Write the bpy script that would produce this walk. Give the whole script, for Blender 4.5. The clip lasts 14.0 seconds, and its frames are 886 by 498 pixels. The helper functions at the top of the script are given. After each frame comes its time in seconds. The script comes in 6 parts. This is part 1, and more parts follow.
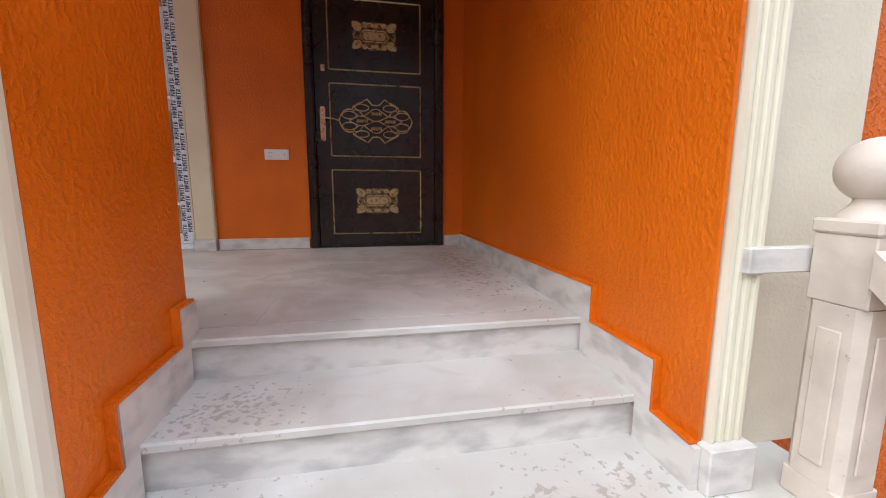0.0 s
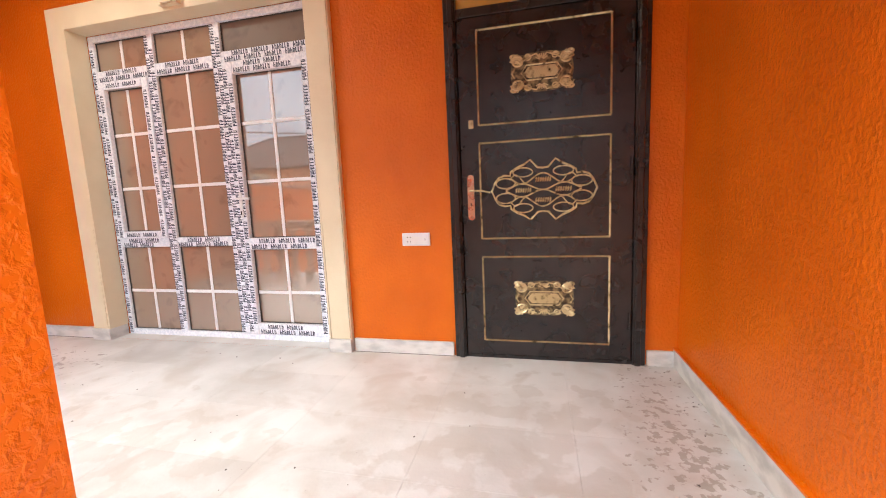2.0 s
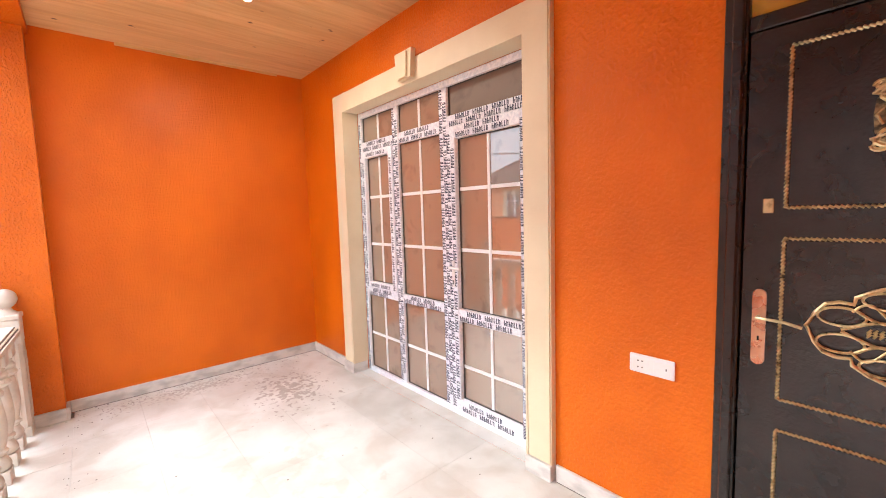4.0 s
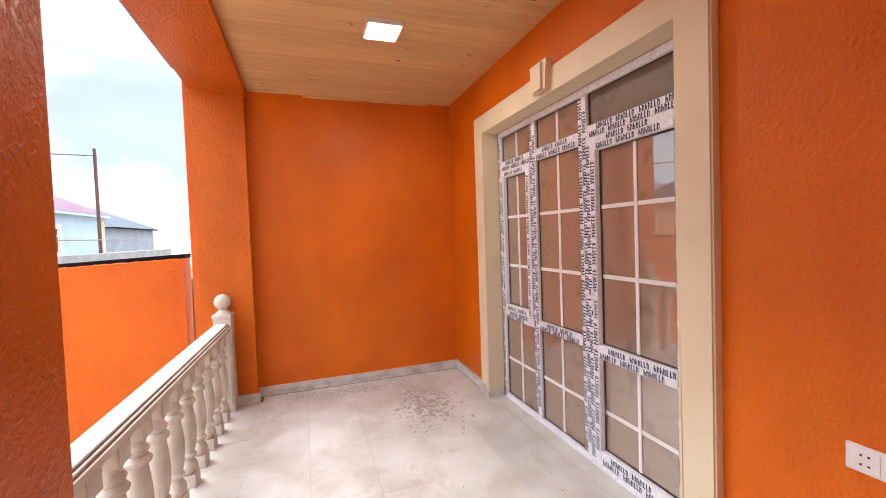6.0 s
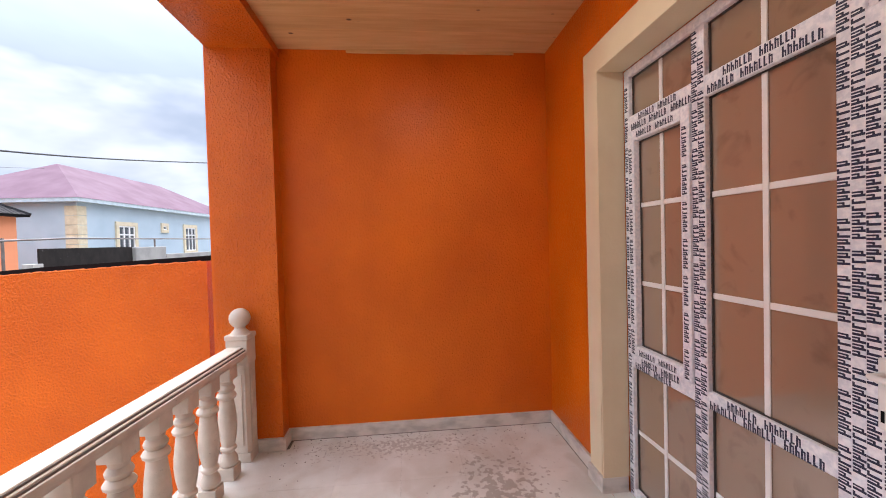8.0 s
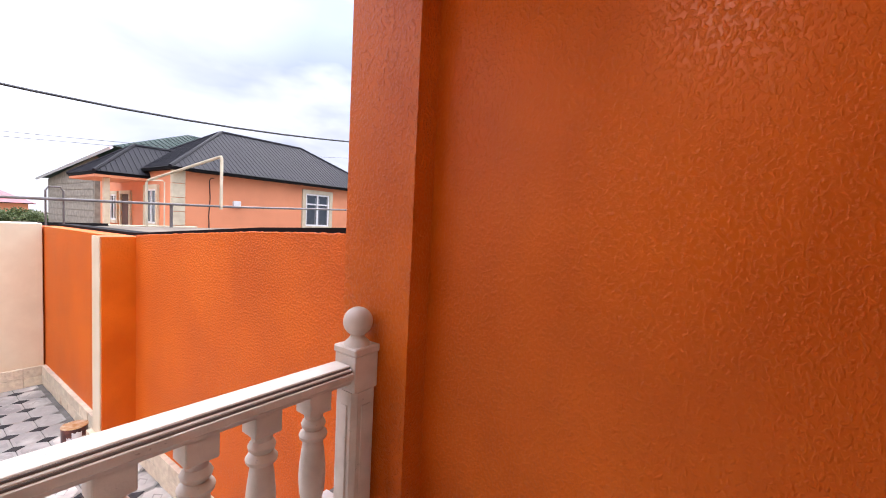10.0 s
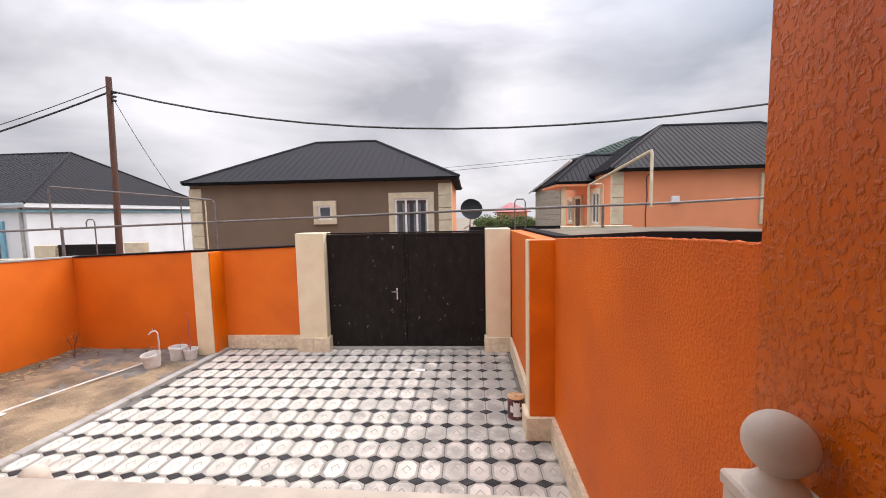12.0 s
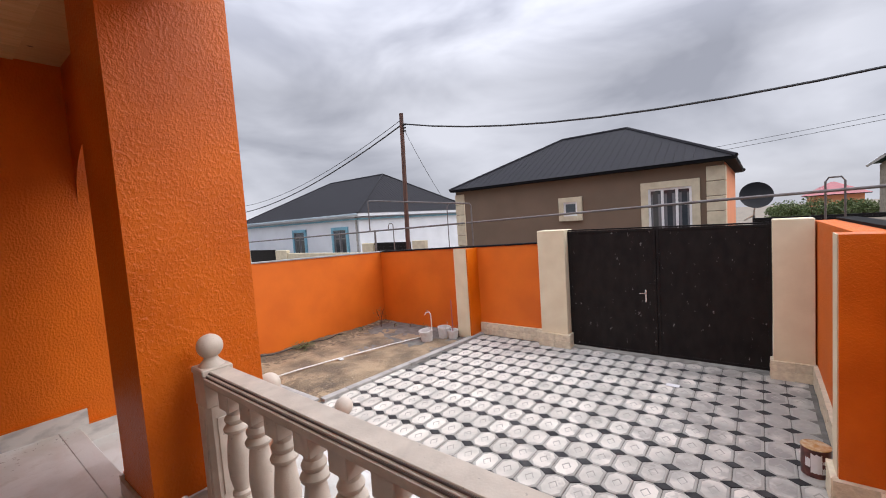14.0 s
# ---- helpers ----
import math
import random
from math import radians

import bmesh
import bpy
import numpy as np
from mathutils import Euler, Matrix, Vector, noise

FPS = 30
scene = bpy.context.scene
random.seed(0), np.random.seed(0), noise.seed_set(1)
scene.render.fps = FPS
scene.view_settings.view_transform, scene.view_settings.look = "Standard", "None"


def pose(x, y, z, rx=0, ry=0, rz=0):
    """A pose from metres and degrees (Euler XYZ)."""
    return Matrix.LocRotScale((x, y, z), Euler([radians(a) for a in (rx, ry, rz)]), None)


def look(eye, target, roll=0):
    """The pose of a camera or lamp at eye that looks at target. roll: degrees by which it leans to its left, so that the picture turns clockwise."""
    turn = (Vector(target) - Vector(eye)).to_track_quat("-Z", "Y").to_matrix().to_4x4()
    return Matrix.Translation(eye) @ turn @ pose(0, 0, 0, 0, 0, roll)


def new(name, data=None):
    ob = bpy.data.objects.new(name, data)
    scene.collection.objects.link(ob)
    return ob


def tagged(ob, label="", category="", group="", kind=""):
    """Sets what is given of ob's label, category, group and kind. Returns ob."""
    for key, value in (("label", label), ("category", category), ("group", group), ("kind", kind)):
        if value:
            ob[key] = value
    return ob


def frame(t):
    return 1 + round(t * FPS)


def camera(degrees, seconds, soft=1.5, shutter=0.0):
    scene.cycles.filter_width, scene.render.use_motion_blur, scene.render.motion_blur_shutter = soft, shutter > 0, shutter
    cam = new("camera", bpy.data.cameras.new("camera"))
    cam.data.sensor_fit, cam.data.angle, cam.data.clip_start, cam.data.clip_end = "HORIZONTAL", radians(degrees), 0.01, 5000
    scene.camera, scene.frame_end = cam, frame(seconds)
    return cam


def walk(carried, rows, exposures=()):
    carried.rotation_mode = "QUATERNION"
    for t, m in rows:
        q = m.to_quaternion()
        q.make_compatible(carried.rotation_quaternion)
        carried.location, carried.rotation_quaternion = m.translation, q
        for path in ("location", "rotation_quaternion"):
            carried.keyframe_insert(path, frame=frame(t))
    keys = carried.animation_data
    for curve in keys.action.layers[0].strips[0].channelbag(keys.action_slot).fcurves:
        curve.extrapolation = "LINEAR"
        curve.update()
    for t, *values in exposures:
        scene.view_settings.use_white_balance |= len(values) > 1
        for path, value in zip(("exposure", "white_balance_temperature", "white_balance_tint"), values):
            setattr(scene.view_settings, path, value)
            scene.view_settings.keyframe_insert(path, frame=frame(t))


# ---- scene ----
cam = camera(95.3, 14.0, soft=1.0)
PATH = [
    (0, (-0.845, -3.487, 1.804), (-0.469, -1.546, 1.507), 0.2),
    (0.5, (-0.774, -3.179, 1.992), (-0.732, -1.203, 1.683), -1.2),
    (1, (-0.752, -2.93, 2.099), (-0.83, -0.953, 1.803), -2.0),
    (1.5, (-0.724, -2.668, 2.213), (-1.011, -0.709, 1.935), -2.9),
    (2, (-0.757, -2.447, 2.328), (-1.223, -0.52, 2.07), -2.5),
    (2.5, (-0.775, -2.266, 2.428), (-1.471, -0.407, 2.187), -2.0),
    (3, (-0.759, -2.059, 2.582), (-1.726, -0.322, 2.369), -1.8),
    (3.5, (-0.803, -1.885, 2.648), (-2.028, -0.315, 2.455), -1.6),
    (4, (-0.838, -1.784, 2.749), (-2.334, -0.467, 2.571), -1.7),
    (4.2, (-0.805, -1.727, 2.75), (-2.397, -0.528, 2.579), -1.9),
    (6.3, (-0.891, -1.508, 2.774), (-2.794, -0.895, 2.71), -2.0),
    (6.5, (-0.98, -1.471, 2.772), (-2.89, -0.882, 2.708), -2.0),
    (7, (-1.273, -1.307, 2.766), (-3.207, -0.803, 2.702), -1.9),
    (7.5, (-1.59, -1.194, 2.746), (-3.553, -0.82, 2.675), -1.9),
    (7.7, (-1.727, -1.161, 2.752), (-3.702, -0.854, 2.691), -1.9),
    (10, (-3.504, -0.888, 2.725), (-5.141, -2.03, 2.6), 2.8),
    (10.5, (-3.684, -0.952, 2.747), (-4.967, -2.477, 2.575), 1.5),
    (11, (-3.836, -1.078, 2.776), (-4.639, -2.9, 2.59), 0.6),
    (11.5, (-4.019, -1.248, 2.771), (-4.31, -3.217, 2.582), -0.2),
    (12, (-4.13, -1.388, 2.759), (-4.022, -3.377, 2.582), -1.2),
    (12.5, (-4.132, -1.565, 2.767), (-3.725, -3.517, 2.606), -2.2),
    (13, (-4.158, -1.636, 2.77), (-3.48, -3.511, 2.622), -3.0),
    (13.5, (-4.288, -1.574, 2.75), (-3.34, -3.329, 2.61), -3.6),
    (14, (-4.331, -1.446, 2.759), (-3.108, -3.022, 2.62), -3.9),
]
SKY, SUN = 0.92, 1.7
EXPOSURES = [(0, 0.80, 6200, 10), (0.5, 1.15, 6000, 3), (1, 1.65, 6100, 6), (1.5, 2.1, 6250, 6), (2.5, 2.5, 6400, 6), (4, 2.6, 6450, 8), (6.5, 1.85, 6500, 11), (7.5, 1.65, 6500, 12), (10, 1.45, 6350, 18), (11, 1.05, 6500, 19), (11.5, 0.90, 6950, 17), (12, 0.80, 7000, 15), (12.5, 0.60, 6800, 14), (14, 0.45, 6550, 14)]
walk(cam, [(t, look(eye, target, roll)) for t, eye, target, roll in PATH], EXPOSURES)

# ---- world, sun, large lights ----
world = bpy.data.worlds.new("world")
scene.world = world
world.use_nodes = True
wn, wl = world.node_tree.nodes, world.node_tree.links
wn.clear()
w_out = wn.new("ShaderNodeOutputWorld")
w_bg = wn.new("ShaderNodeBackground")
w_sky = wn.new("ShaderNodeTexSky")
w_sky.sky_type = "NISHITA"
w_sky.sun_disc = False
w_sky.sun_elevation, w_sky.sun_rotation = radians(54), radians(215)
w_geo = wn.new("ShaderNodeTexCoord")
w_map = wn.new("ShaderNodeMapping")
w_map.inputs["Scale"].default_value = (1.0, 1.0, 2.6)
w_map.inputs["Location"].default_value = (0.35, 0.1, 0.2)
w_n1 = wn.new("ShaderNodeTexNoise")
w_n1.inputs["Scale"].default_value, w_n1.inputs["Detail"].default_value = 1.9, 5.0
w_n1.inputs["Roughness"].default_value, w_n1.inputs["Distortion"].default_value = 0.5, 0.35
w_ramp = wn.new("ShaderNodeValToRGB")
w_ramp.color_ramp.elements[0].position, w_ramp.color_ramp.elements[0].color = 0.36, (0.40, 0.425, 0.49, 1)
w_ramp.color_ramp.elements[1].position, w_ramp.color_ramp.elements[1].color = 0.66, (0.83, 0.87, 0.95, 1)
w_mix = wn.new("ShaderNodeMixRGB")
w_mix.inputs["Fac"].default_value = 0.93
w_mul = wn.new("ShaderNodeMixRGB")
w_mul.blend_type, w_mul.inputs["Fac"].default_value = "MULTIPLY", 1.0
w_mul.inputs["Color2"].default_value = (0.09, 0.09, 0.09, 1)
wl.new(w_geo.outputs["Generated"], w_map.inputs["Vector"])
wl.new(w_map.outputs[0], w_n1.inputs["Vector"])
wl.new(w_n1.outputs["Fac"], w_ramp.inputs["Fac"])
wl.new(w_sky.outputs[0], w_mul.inputs["Color1"])
wl.new(w_mul.outputs[0], w_mix.inputs["Color1"])
wl.new(w_ramp.outputs["Color"], w_mix.inputs["Color2"])
w_sep = wn.new("ShaderNodeSeparateXYZ")
w_n2 = wn.new("ShaderNodeTexNoise")      # towards the west the cloud breaks up and lets blue through
w_n2.inputs["Scale"].default_value, w_n2.inputs["Detail"].default_value = 1.6, 5.0
w_gap = wn.new("ShaderNodeMapRange")
w_gap.inputs["From Min"].default_value, w_gap.inputs["From Max"].default_value = 0.38, 0.56
w_west = wn.new("ShaderNodeMapRange")
w_west.inputs["From Min"].default_value, w_west.inputs["From Max"].default_value = -0.12, -0.55
w_west.inputs["To Max"].default_value = 0.85
w_both = wn.new("ShaderNodeMath")
w_both.operation = "MULTIPLY"
w_blue = wn.new("ShaderNodeMixRGB")
w_blue.inputs["Color2"].default_value = (0.235, 0.295, 0.395, 1)
wl.new(w_map.outputs[0], w_n2.inputs["Vector"])
wl.new(w_n2.outputs["Fac"], w_gap.inputs["Value"])
wl.new(w_gap.outputs[0], w_both.inputs[0])
wl.new(w_west.outputs[0], w_both.inputs[1])
wl.new(w_both.outputs[0], w_blue.inputs["Fac"])
wl.new(w_mix.outputs[0], w_blue.inputs["Color1"])
wl.new(w_sep.outputs["X"], w_west.inputs["Value"])
w_up = wn.new("ShaderNodeMapRange")      # an overcast sky is three times brighter at the zenith
w_up.inputs["From Min"].default_value, w_up.inputs["From Max"].default_value = 0.30, 1.0
w_up.inputs["To Min"].default_value, w_up.inputs["To Max"].default_value = 0.74, 3.3
w_scale = wn.new("ShaderNodeVectorMath")
w_scale.operation = "SCALE"
wl.new(w_geo.outputs["Generated"], w_sep.inputs[0])
wl.new(w_sep.outputs["Z"], w_up.inputs["Value"])
wl.new(w_blue.outputs[0], w_scale.inputs[0])
wl.new(w_up.outputs[0], w_scale.inputs["Scale"])
wl.new(w_scale.outputs[0], w_bg.inputs["Color"])
w_bg.inputs["Strength"].default_value = SKY
wl.new(w_bg.outputs[0], w_out.inputs["Surface"])

sun = new("sun", bpy.data.lights.new("sun", "SUN"))
sun.data.energy, sun.data.angle, sun.data.color = SUN, radians(50), (1.0, 0.97, 0.92)
sun.matrix_world = look((-17, -11, 19), (0, 0, 0))


# ---- materials ----
def material(name, base=(0.5, 0.5, 0.5), rough=0.6, metal=0.0, alt=None, scale=4.0, detail=5.0, contrast=(0.35, 0.65),
             bump=0.0, bump_scale=60.0, bump_ramp=None, stretch=(1, 1, 1), spots=None, spec=0.5, island=0.0, rnd=0.0, coat=0.0, smears=None, patch=None, warp=0.0, knots=None):
    """A surface with two scales of variation: alt mixed in by a broad noise, bump by a fine one."""
    m = bpy.data.materials.new(name)
    m.use_nodes = True
    n, l = m.node_tree.nodes, m.node_tree.links
    b = n["Principled BSDF"]
    b.inputs["Roughness"].default_value, b.inputs["Metallic"].default_value = rough, metal
    b.inputs["Specular IOR Level"].default_value = spec
    b.inputs["Coat Weight"].default_value = coat
    tc = n.new("ShaderNodeTexCoord")
    mp = n.new("ShaderNodeMapping")
    mp.inputs["Scale"].default_value = stretch
    geo = n.new("ShaderNodeNewGeometry")
    l.new(geo.outputs["Position"], mp.inputs["Vector"])
    alt = alt or tuple(c * 0.8 for c in base)
    no = n.new("ShaderNodeTexNoise")
    no.inputs["Scale"].default_value, no.inputs["Detail"].default_value = scale, detail
    l.new(mp.outputs[0], no.inputs["Vector"])
    ra = n.new("ShaderNodeValToRGB")
    ra.color_ramp.elements[0].position, ra.color_ramp.elements[1].position = contrast
    ra.color_ramp.elements[0].color, ra.color_ramp.elements[1].color = (*alt, 1), (*base, 1)
    l.new(no.outputs["Fac"], ra.inputs["Fac"])
    col = ra.outputs["Color"]
    if spots:                                   # (colour, scale, threshold, strength)
        s = n.new("ShaderNodeTexNoise")
        s.inputs["Scale"].default_value, s.inputs["Detail"].default_value = spots[1], 4
        s.inputs["Roughness"].default_value = 0.65
        l.new(mp.outputs[0], s.inputs["Vector"])
        r = n.new("ShaderNodeValToRGB")
        r.color_ramp.elements[0].position, r.color_ramp.elements[1].position = spots[2], spots[2] + 0.05
        r.color_ramp.elements[0].color, r.color_ramp.elements[1].color = (0, 0, 0, 1), (spots[3],) * 3 + (1,)
        l.new(s.outputs["Fac"], r.inputs["Fac"])
        mx = n.new("ShaderNodeMixRGB")
        mx.inputs["Color2"].default_value = (*spots[0], 1)
        l.new(r.outputs["Color"], mx.inputs["Fac"])
        l.new(col, mx.inputs["Color1"])
        col = mx.outputs[0]
    if smears:                                  # (colour, scale, threshold, strength), soft and broad
        s = n.new("ShaderNodeTexNoise")
        s.inputs["Scale"].default_value, s.inputs["Detail"].default_value, s.inputs["Distortion"].default_value = smears[1], 6, 0.8
        l.new(geo.outputs["Position"], s.inputs["Vector"])
        r = n.new("ShaderNodeValToRGB")
        r.color_ramp.elements[0].position, r.color_ramp.elements[1].position = smears[2], smears[2] + 0.16
        r.color_ramp.elements[0].color, r.color_ramp.elements[1].color = (0, 0, 0, 1), (smears[3],) * 3 + (1,)
        l.new(s.outputs["Fac"], r.inputs["Fac"])
        mx = n.new("ShaderNodeMixRGB")
        mx.inputs["Color2"].default_value = (*smears[0], 1)
        l.new(r.outputs["Color"], mx.inputs["Fac"])
        l.new(col, mx.inputs["Color1"])
        col = mx.outputs[0]
    for centre, size, tone, scale_, thr, strength, *soft_ in patch or ():   # a stained patch of its own ragged shape
        pm = n.new("ShaderNodeVectorMath")
        pm.operation = "SUBTRACT"
        pm.inputs[1].default_value = (*centre, 0)
        l.new(geo.outputs["Position"], pm.inputs[0])
        pd = n.new("ShaderNodeVectorMath")
        pd.operation = "MULTIPLY"
        pd.inputs[1].default_value = (1 / size[0], 1 / size[1], 0)
        l.new(pm.outputs[0], pd.inputs[0])
        pl_ = n.new("ShaderNodeVectorMath")
        pl_.operation = "LENGTH"
        l.new(pd.outputs[0], pl_.inputs[0])
        pn = n.new("ShaderNodeTexNoise")
        pn.inputs["Scale"].default_value, pn.inputs["Detail"].default_value = scale_, 6
        l.new(geo.outputs["Position"], pn.inputs["Vector"])
        ps = n.new("ShaderNodeMath")
        ps.operation = "MULTIPLY_ADD"
        ps.inputs[1].default_value, ps.inputs[2].default_value = -0.22, 0.22
        l.new(pl_.outputs["Value"], ps.inputs[0])
        pa = n.new("ShaderNodeMath")
        pa.operation = "ADD"
        l.new(ps.outputs[0], pa.inputs[0])
        l.new(pn.outputs["Fac"], pa.inputs[1])
        pr = n.new("ShaderNodeMapRange")
        pr.inputs["From Min"].default_value, pr.inputs["From Max"].default_value = thr, thr + (soft_[0] if soft_ else 0.05)
        pr.inputs["To Max"].default_value = strength
        l.new(pa.outputs[0], pr.inputs["Value"])
        mx = n.new("ShaderNodeMixRGB")
        mx.inputs["Color2"].default_value = (*tone, 1)
        l.new(pr.outputs[0], mx.inputs["Fac"])
        l.new(col, mx.inputs["Color1"])
        col = mx.outputs[0]
    if knots:                                   # (scale, radius in cells): small dark ovals, one a cell
        kv = n.new("ShaderNodeTexVoronoi")
        kv.inputs["Scale"].default_value = knots[0]
        km = n.new("ShaderNodeMapping")
        km.inputs["Scale"].default_value = (1.0, 0.7, 0.0)
        l.new(geo.outputs["Position"], km.inputs["Vector"])
        l.new(km.outputs[0], kv.inputs["Vector"])
        kr = n.new("ShaderNodeMapRange")
        kr.inputs["From Min"].default_value, kr.inputs["From Max"].default_value = knots[1] * 1.5, knots[1] * 0.7
        l.new(kv.outputs["Distance"], kr.inputs["Value"])
        mx = n.new("ShaderNodeMixRGB")
        mx.inputs["Color2"].default_value = (0.10, 0.045, 0.02, 1)
        l.new(kr.outputs[0], mx.inputs["Fac"])
        l.new(col, mx.inputs["Color1"])
        col = mx.outputs[0]
    if island or rnd:
        hs = n.new("ShaderNodeHueSaturation")
        mr = n.new("ShaderNodeMapRange")
        v = island or rnd
        mr.inputs["To Min"].default_value, mr.inputs["To Max"].default_value = 1 - v, 1 + v
        if island:
            l.new(geo.outputs["Random Per Island"], mr.inputs["Value"])
        else:
            l.new(n.new("ShaderNodeObjectInfo").outputs["Random"], mr.inputs["Value"])
        l.new(mr.outputs[0], hs.inputs["Value"])
        l.new(col, hs.inputs["Color"])
        col = hs.outputs[0]
    l.new(col, b.inputs["Base Color"])
    rr = n.new("ShaderNodeMapRange")
    rr.inputs["To Min"].default_value, rr.inputs["To Max"].default_value = max(rough - 0.08, 0.02), min(rough + 0.08, 1)
    l.new(no.outputs["Fac"], rr.inputs["Value"])
    l.new(rr.outputs[0], b.inputs["Roughness"])
    if bump:
        f = n.new("ShaderNodeTexNoise")
        f.inputs["Scale"].default_value, f.inputs["Detail"].default_value, f.inputs["Distortion"].default_value = bump_scale, 4, warp
        l.new(mp.outputs[0], f.inputs["Vector"])
        h = f.outputs["Fac"]
        if bump_ramp:
            br = n.new("ShaderNodeValToRGB")
            br.color_ramp.elements[0].position, br.color_ramp.elements[1].position = bump_ramp
            l.new(h, br.inputs["Fac"])
            h = br.outputs["Color"]
        bu = n.new("ShaderNodeBump")
        bu.inputs["Strength"].default_value = 1.0
        bu.inputs["Distance"].default_value = bump
        l.new(h, bu.inputs["Height"])
        l.new(bu.outputs[0], b.inputs["Normal"])
    return m


ORANGE, ORANGE2 = (0.71, 0.153, 0.002), (0.57, 0.113, 0.001)
M_ORANGE = material("orange_plaster", ORANGE, 0.42, alt=ORANGE2, scale=1.6, bump=0.0026, bump_scale=62, bump_ramp=(0.36, 0.70), stretch=(1, 1, 0.8), spec=0.32, warp=0.1)
M_END = material("orange_dripped_plaster", ORANGE, 0.36, alt=ORANGE2, scale=1.4, bump=0.0030, bump_scale=70, bump_ramp=(0.46, 0.72), stretch=(1, 1, 0.75), spec=0.4, warp=0.2)
M_ROUGH = material("orange_knockdown_plaster", ORANGE, 0.38, alt=ORANGE2, scale=2.0, bump=0.0048, bump_scale=66, bump_ramp=(0.48, 0.64), stretch=(1, 1, 0.8), spec=0.4, warp=0.4)
M_SOFT = material("orange_soft_plaster", ORANGE, 0.42, alt=ORANGE2, scale=2.0, bump=0.0028, bump_scale=60, bump_ramp=(0.42, 0.74), stretch=(1, 1, 0.9), spec=0.38, warp=0.2)
M_YARD = material("orange_sprayed_plaster", (0.73, 0.150, 0.006), 0.55, alt=(0.61, 0.116, 0.004), scale=1.4, bump=0.0060, bump_scale=56, bump_ramp=(0.42, 0.74), spec=0.32, warp=0.2)
M_PINK = material("orange_smooth_plaster", (0.74, 0.160, 0.008), 0.55, alt=(0.64, 0.130, 0.006), scale=1.2, bump=0.0015, bump_scale=70)
M_CREAM = material("cream_paint", (0.74, 0.65, 0.46), 0.5, alt=(0.68, 0.58, 0.40), scale=3, bump=0.001, bump_scale=60)
M_BEIGE = material("beige_stucco", (0.66, 0.63, 0.50), 0.7, alt=(0.60, 0.57, 0.45), scale=5, bump=0.0010, bump_scale=70, bump_ramp=(0.40, 0.72))
M_TRIM = material("cream_trim_paint", (0.72, 0.69, 0.56), 0.45, alt=(0.64, 0.60, 0.46), scale=7, stretch=(1, 1, 0.3), bump=0.001, bump_scale=50)
M_MARBLE = material("dusty_marble", (0.64, 0.64, 0.61), 0.48, alt=(0.52, 0.51, 0.475), scale=2.3, detail=8, contrast=(0.38, 0.6),
                    spots=((0.24, 0.205, 0.175), 34.0, 0.70, 0.6), smears=((0.44, 0.39, 0.33), 3.4, 0.50, 0.45), bump=0.0012, bump_scale=60, rnd=0.05,
                    patch=[((-4.2, -0.6), (0.62, 0.40), (0.22, 0.19, 0.16), 27, 0.645, 0.6), ((-4.8, -1.2), (0.2, 0.9), (0.25, 0.21, 0.18), 38, 0.65, 0.5), ((-0.22, -0.9), (0.3, 1.5), (0.25, 0.215, 0.17), 34, 0.695, 0.6),
                           ((-1.25, -2.3), (0.35, 0.3), (0.27, 0.225, 0.18), 44, 0.69, 0.5), ((-0.25, -2.8), (0.5, 0.5), (0.27, 0.225, 0.18), 38, 0.685, 0.55),
                           ((-2.6, -1.2), (1.1, 0.5), (0.40, 0.34, 0.27), 7, 0.62, 0.28), ((-0.9, -0.9), (0.7, 0.8), (0.38, 0.33, 0.27), 6, 0.60, 0.28)])
M_VEIN = material("veined_marble", (0.63, 0.61, 0.575), 0.35, alt=(0.44, 0.43, 0.41), scale=7.0, detail=10, contrast=(0.36, 0.56),
                  stretch=(1, 1, 2.2), bump=0.0006, bump_scale=80)
M_RAIL = material("cast_stone", (0.64, 0.575, 0.495), 0.6, alt=(0.50, 0.445, 0.38), scale=7, detail=8, spots=((0.24, 0.215, 0.19), 34, 0.67, 0.6), smears=((0.42, 0.37, 0.32), 6, 0.58, 0.5),
                  bump=0.001, bump_scale=110)
M_GROOVE = material("dark_groove_and_grit", (0.16, 0.14, 0.13), 0.8)
M_WOOD = material("pine_boards", (0.68, 0.46, 0.22), 0.45, alt=(0.56, 0.34, 0.14), scale=3.5, detail=9, contrast=(0.3, 0.7), stretch=(9, 0.7, 3),
                  spots=((0.13, 0.06, 0.03), 16, 0.70, 0.9), island=0.08, knots=(6.0, 0.06))
M_DOOR = material("black_brown_steel", (0.013, 0.010, 0.010), 0.26, alt=(0.022, 0.017, 0.016), scale=6, bump=0.0018, bump_scale=90, spec=0.5,
                  spots=((0.012, 0.010, 0.010), 5, 0.62, 0.8))
M_BRASS = material("brushed_gilt", (0.64, 0.54, 0.30), 0.30, metal=0.7, alt=(0.22, 0.165, 0.075), scale=34, contrast=(0.30, 0.5), bump=0.001, bump_scale=120)
M_PLATE = material("aged_gilt", (0.30, 0.235, 0.12), 0.40, metal=0.6, alt=(0.05, 0.04, 0.025), scale=40, contrast=(0.4, 0.6), bump=0.004, bump_scale=70)
M_COPPER = material("copper_plate", (0.70, 0.45, 0.29), 0.28, metal=0.85, alt=(0.62, 0.33, 0.22), scale=20)
M_CHROME = material("pale_metal", (0.75, 0.74, 0.72), 0.25, metal=0.9)
M_WHITE = material("white_plastic", (0.80, 0.80, 0.80), 0.35, alt=(0.74, 0.74, 0.74), scale=12)
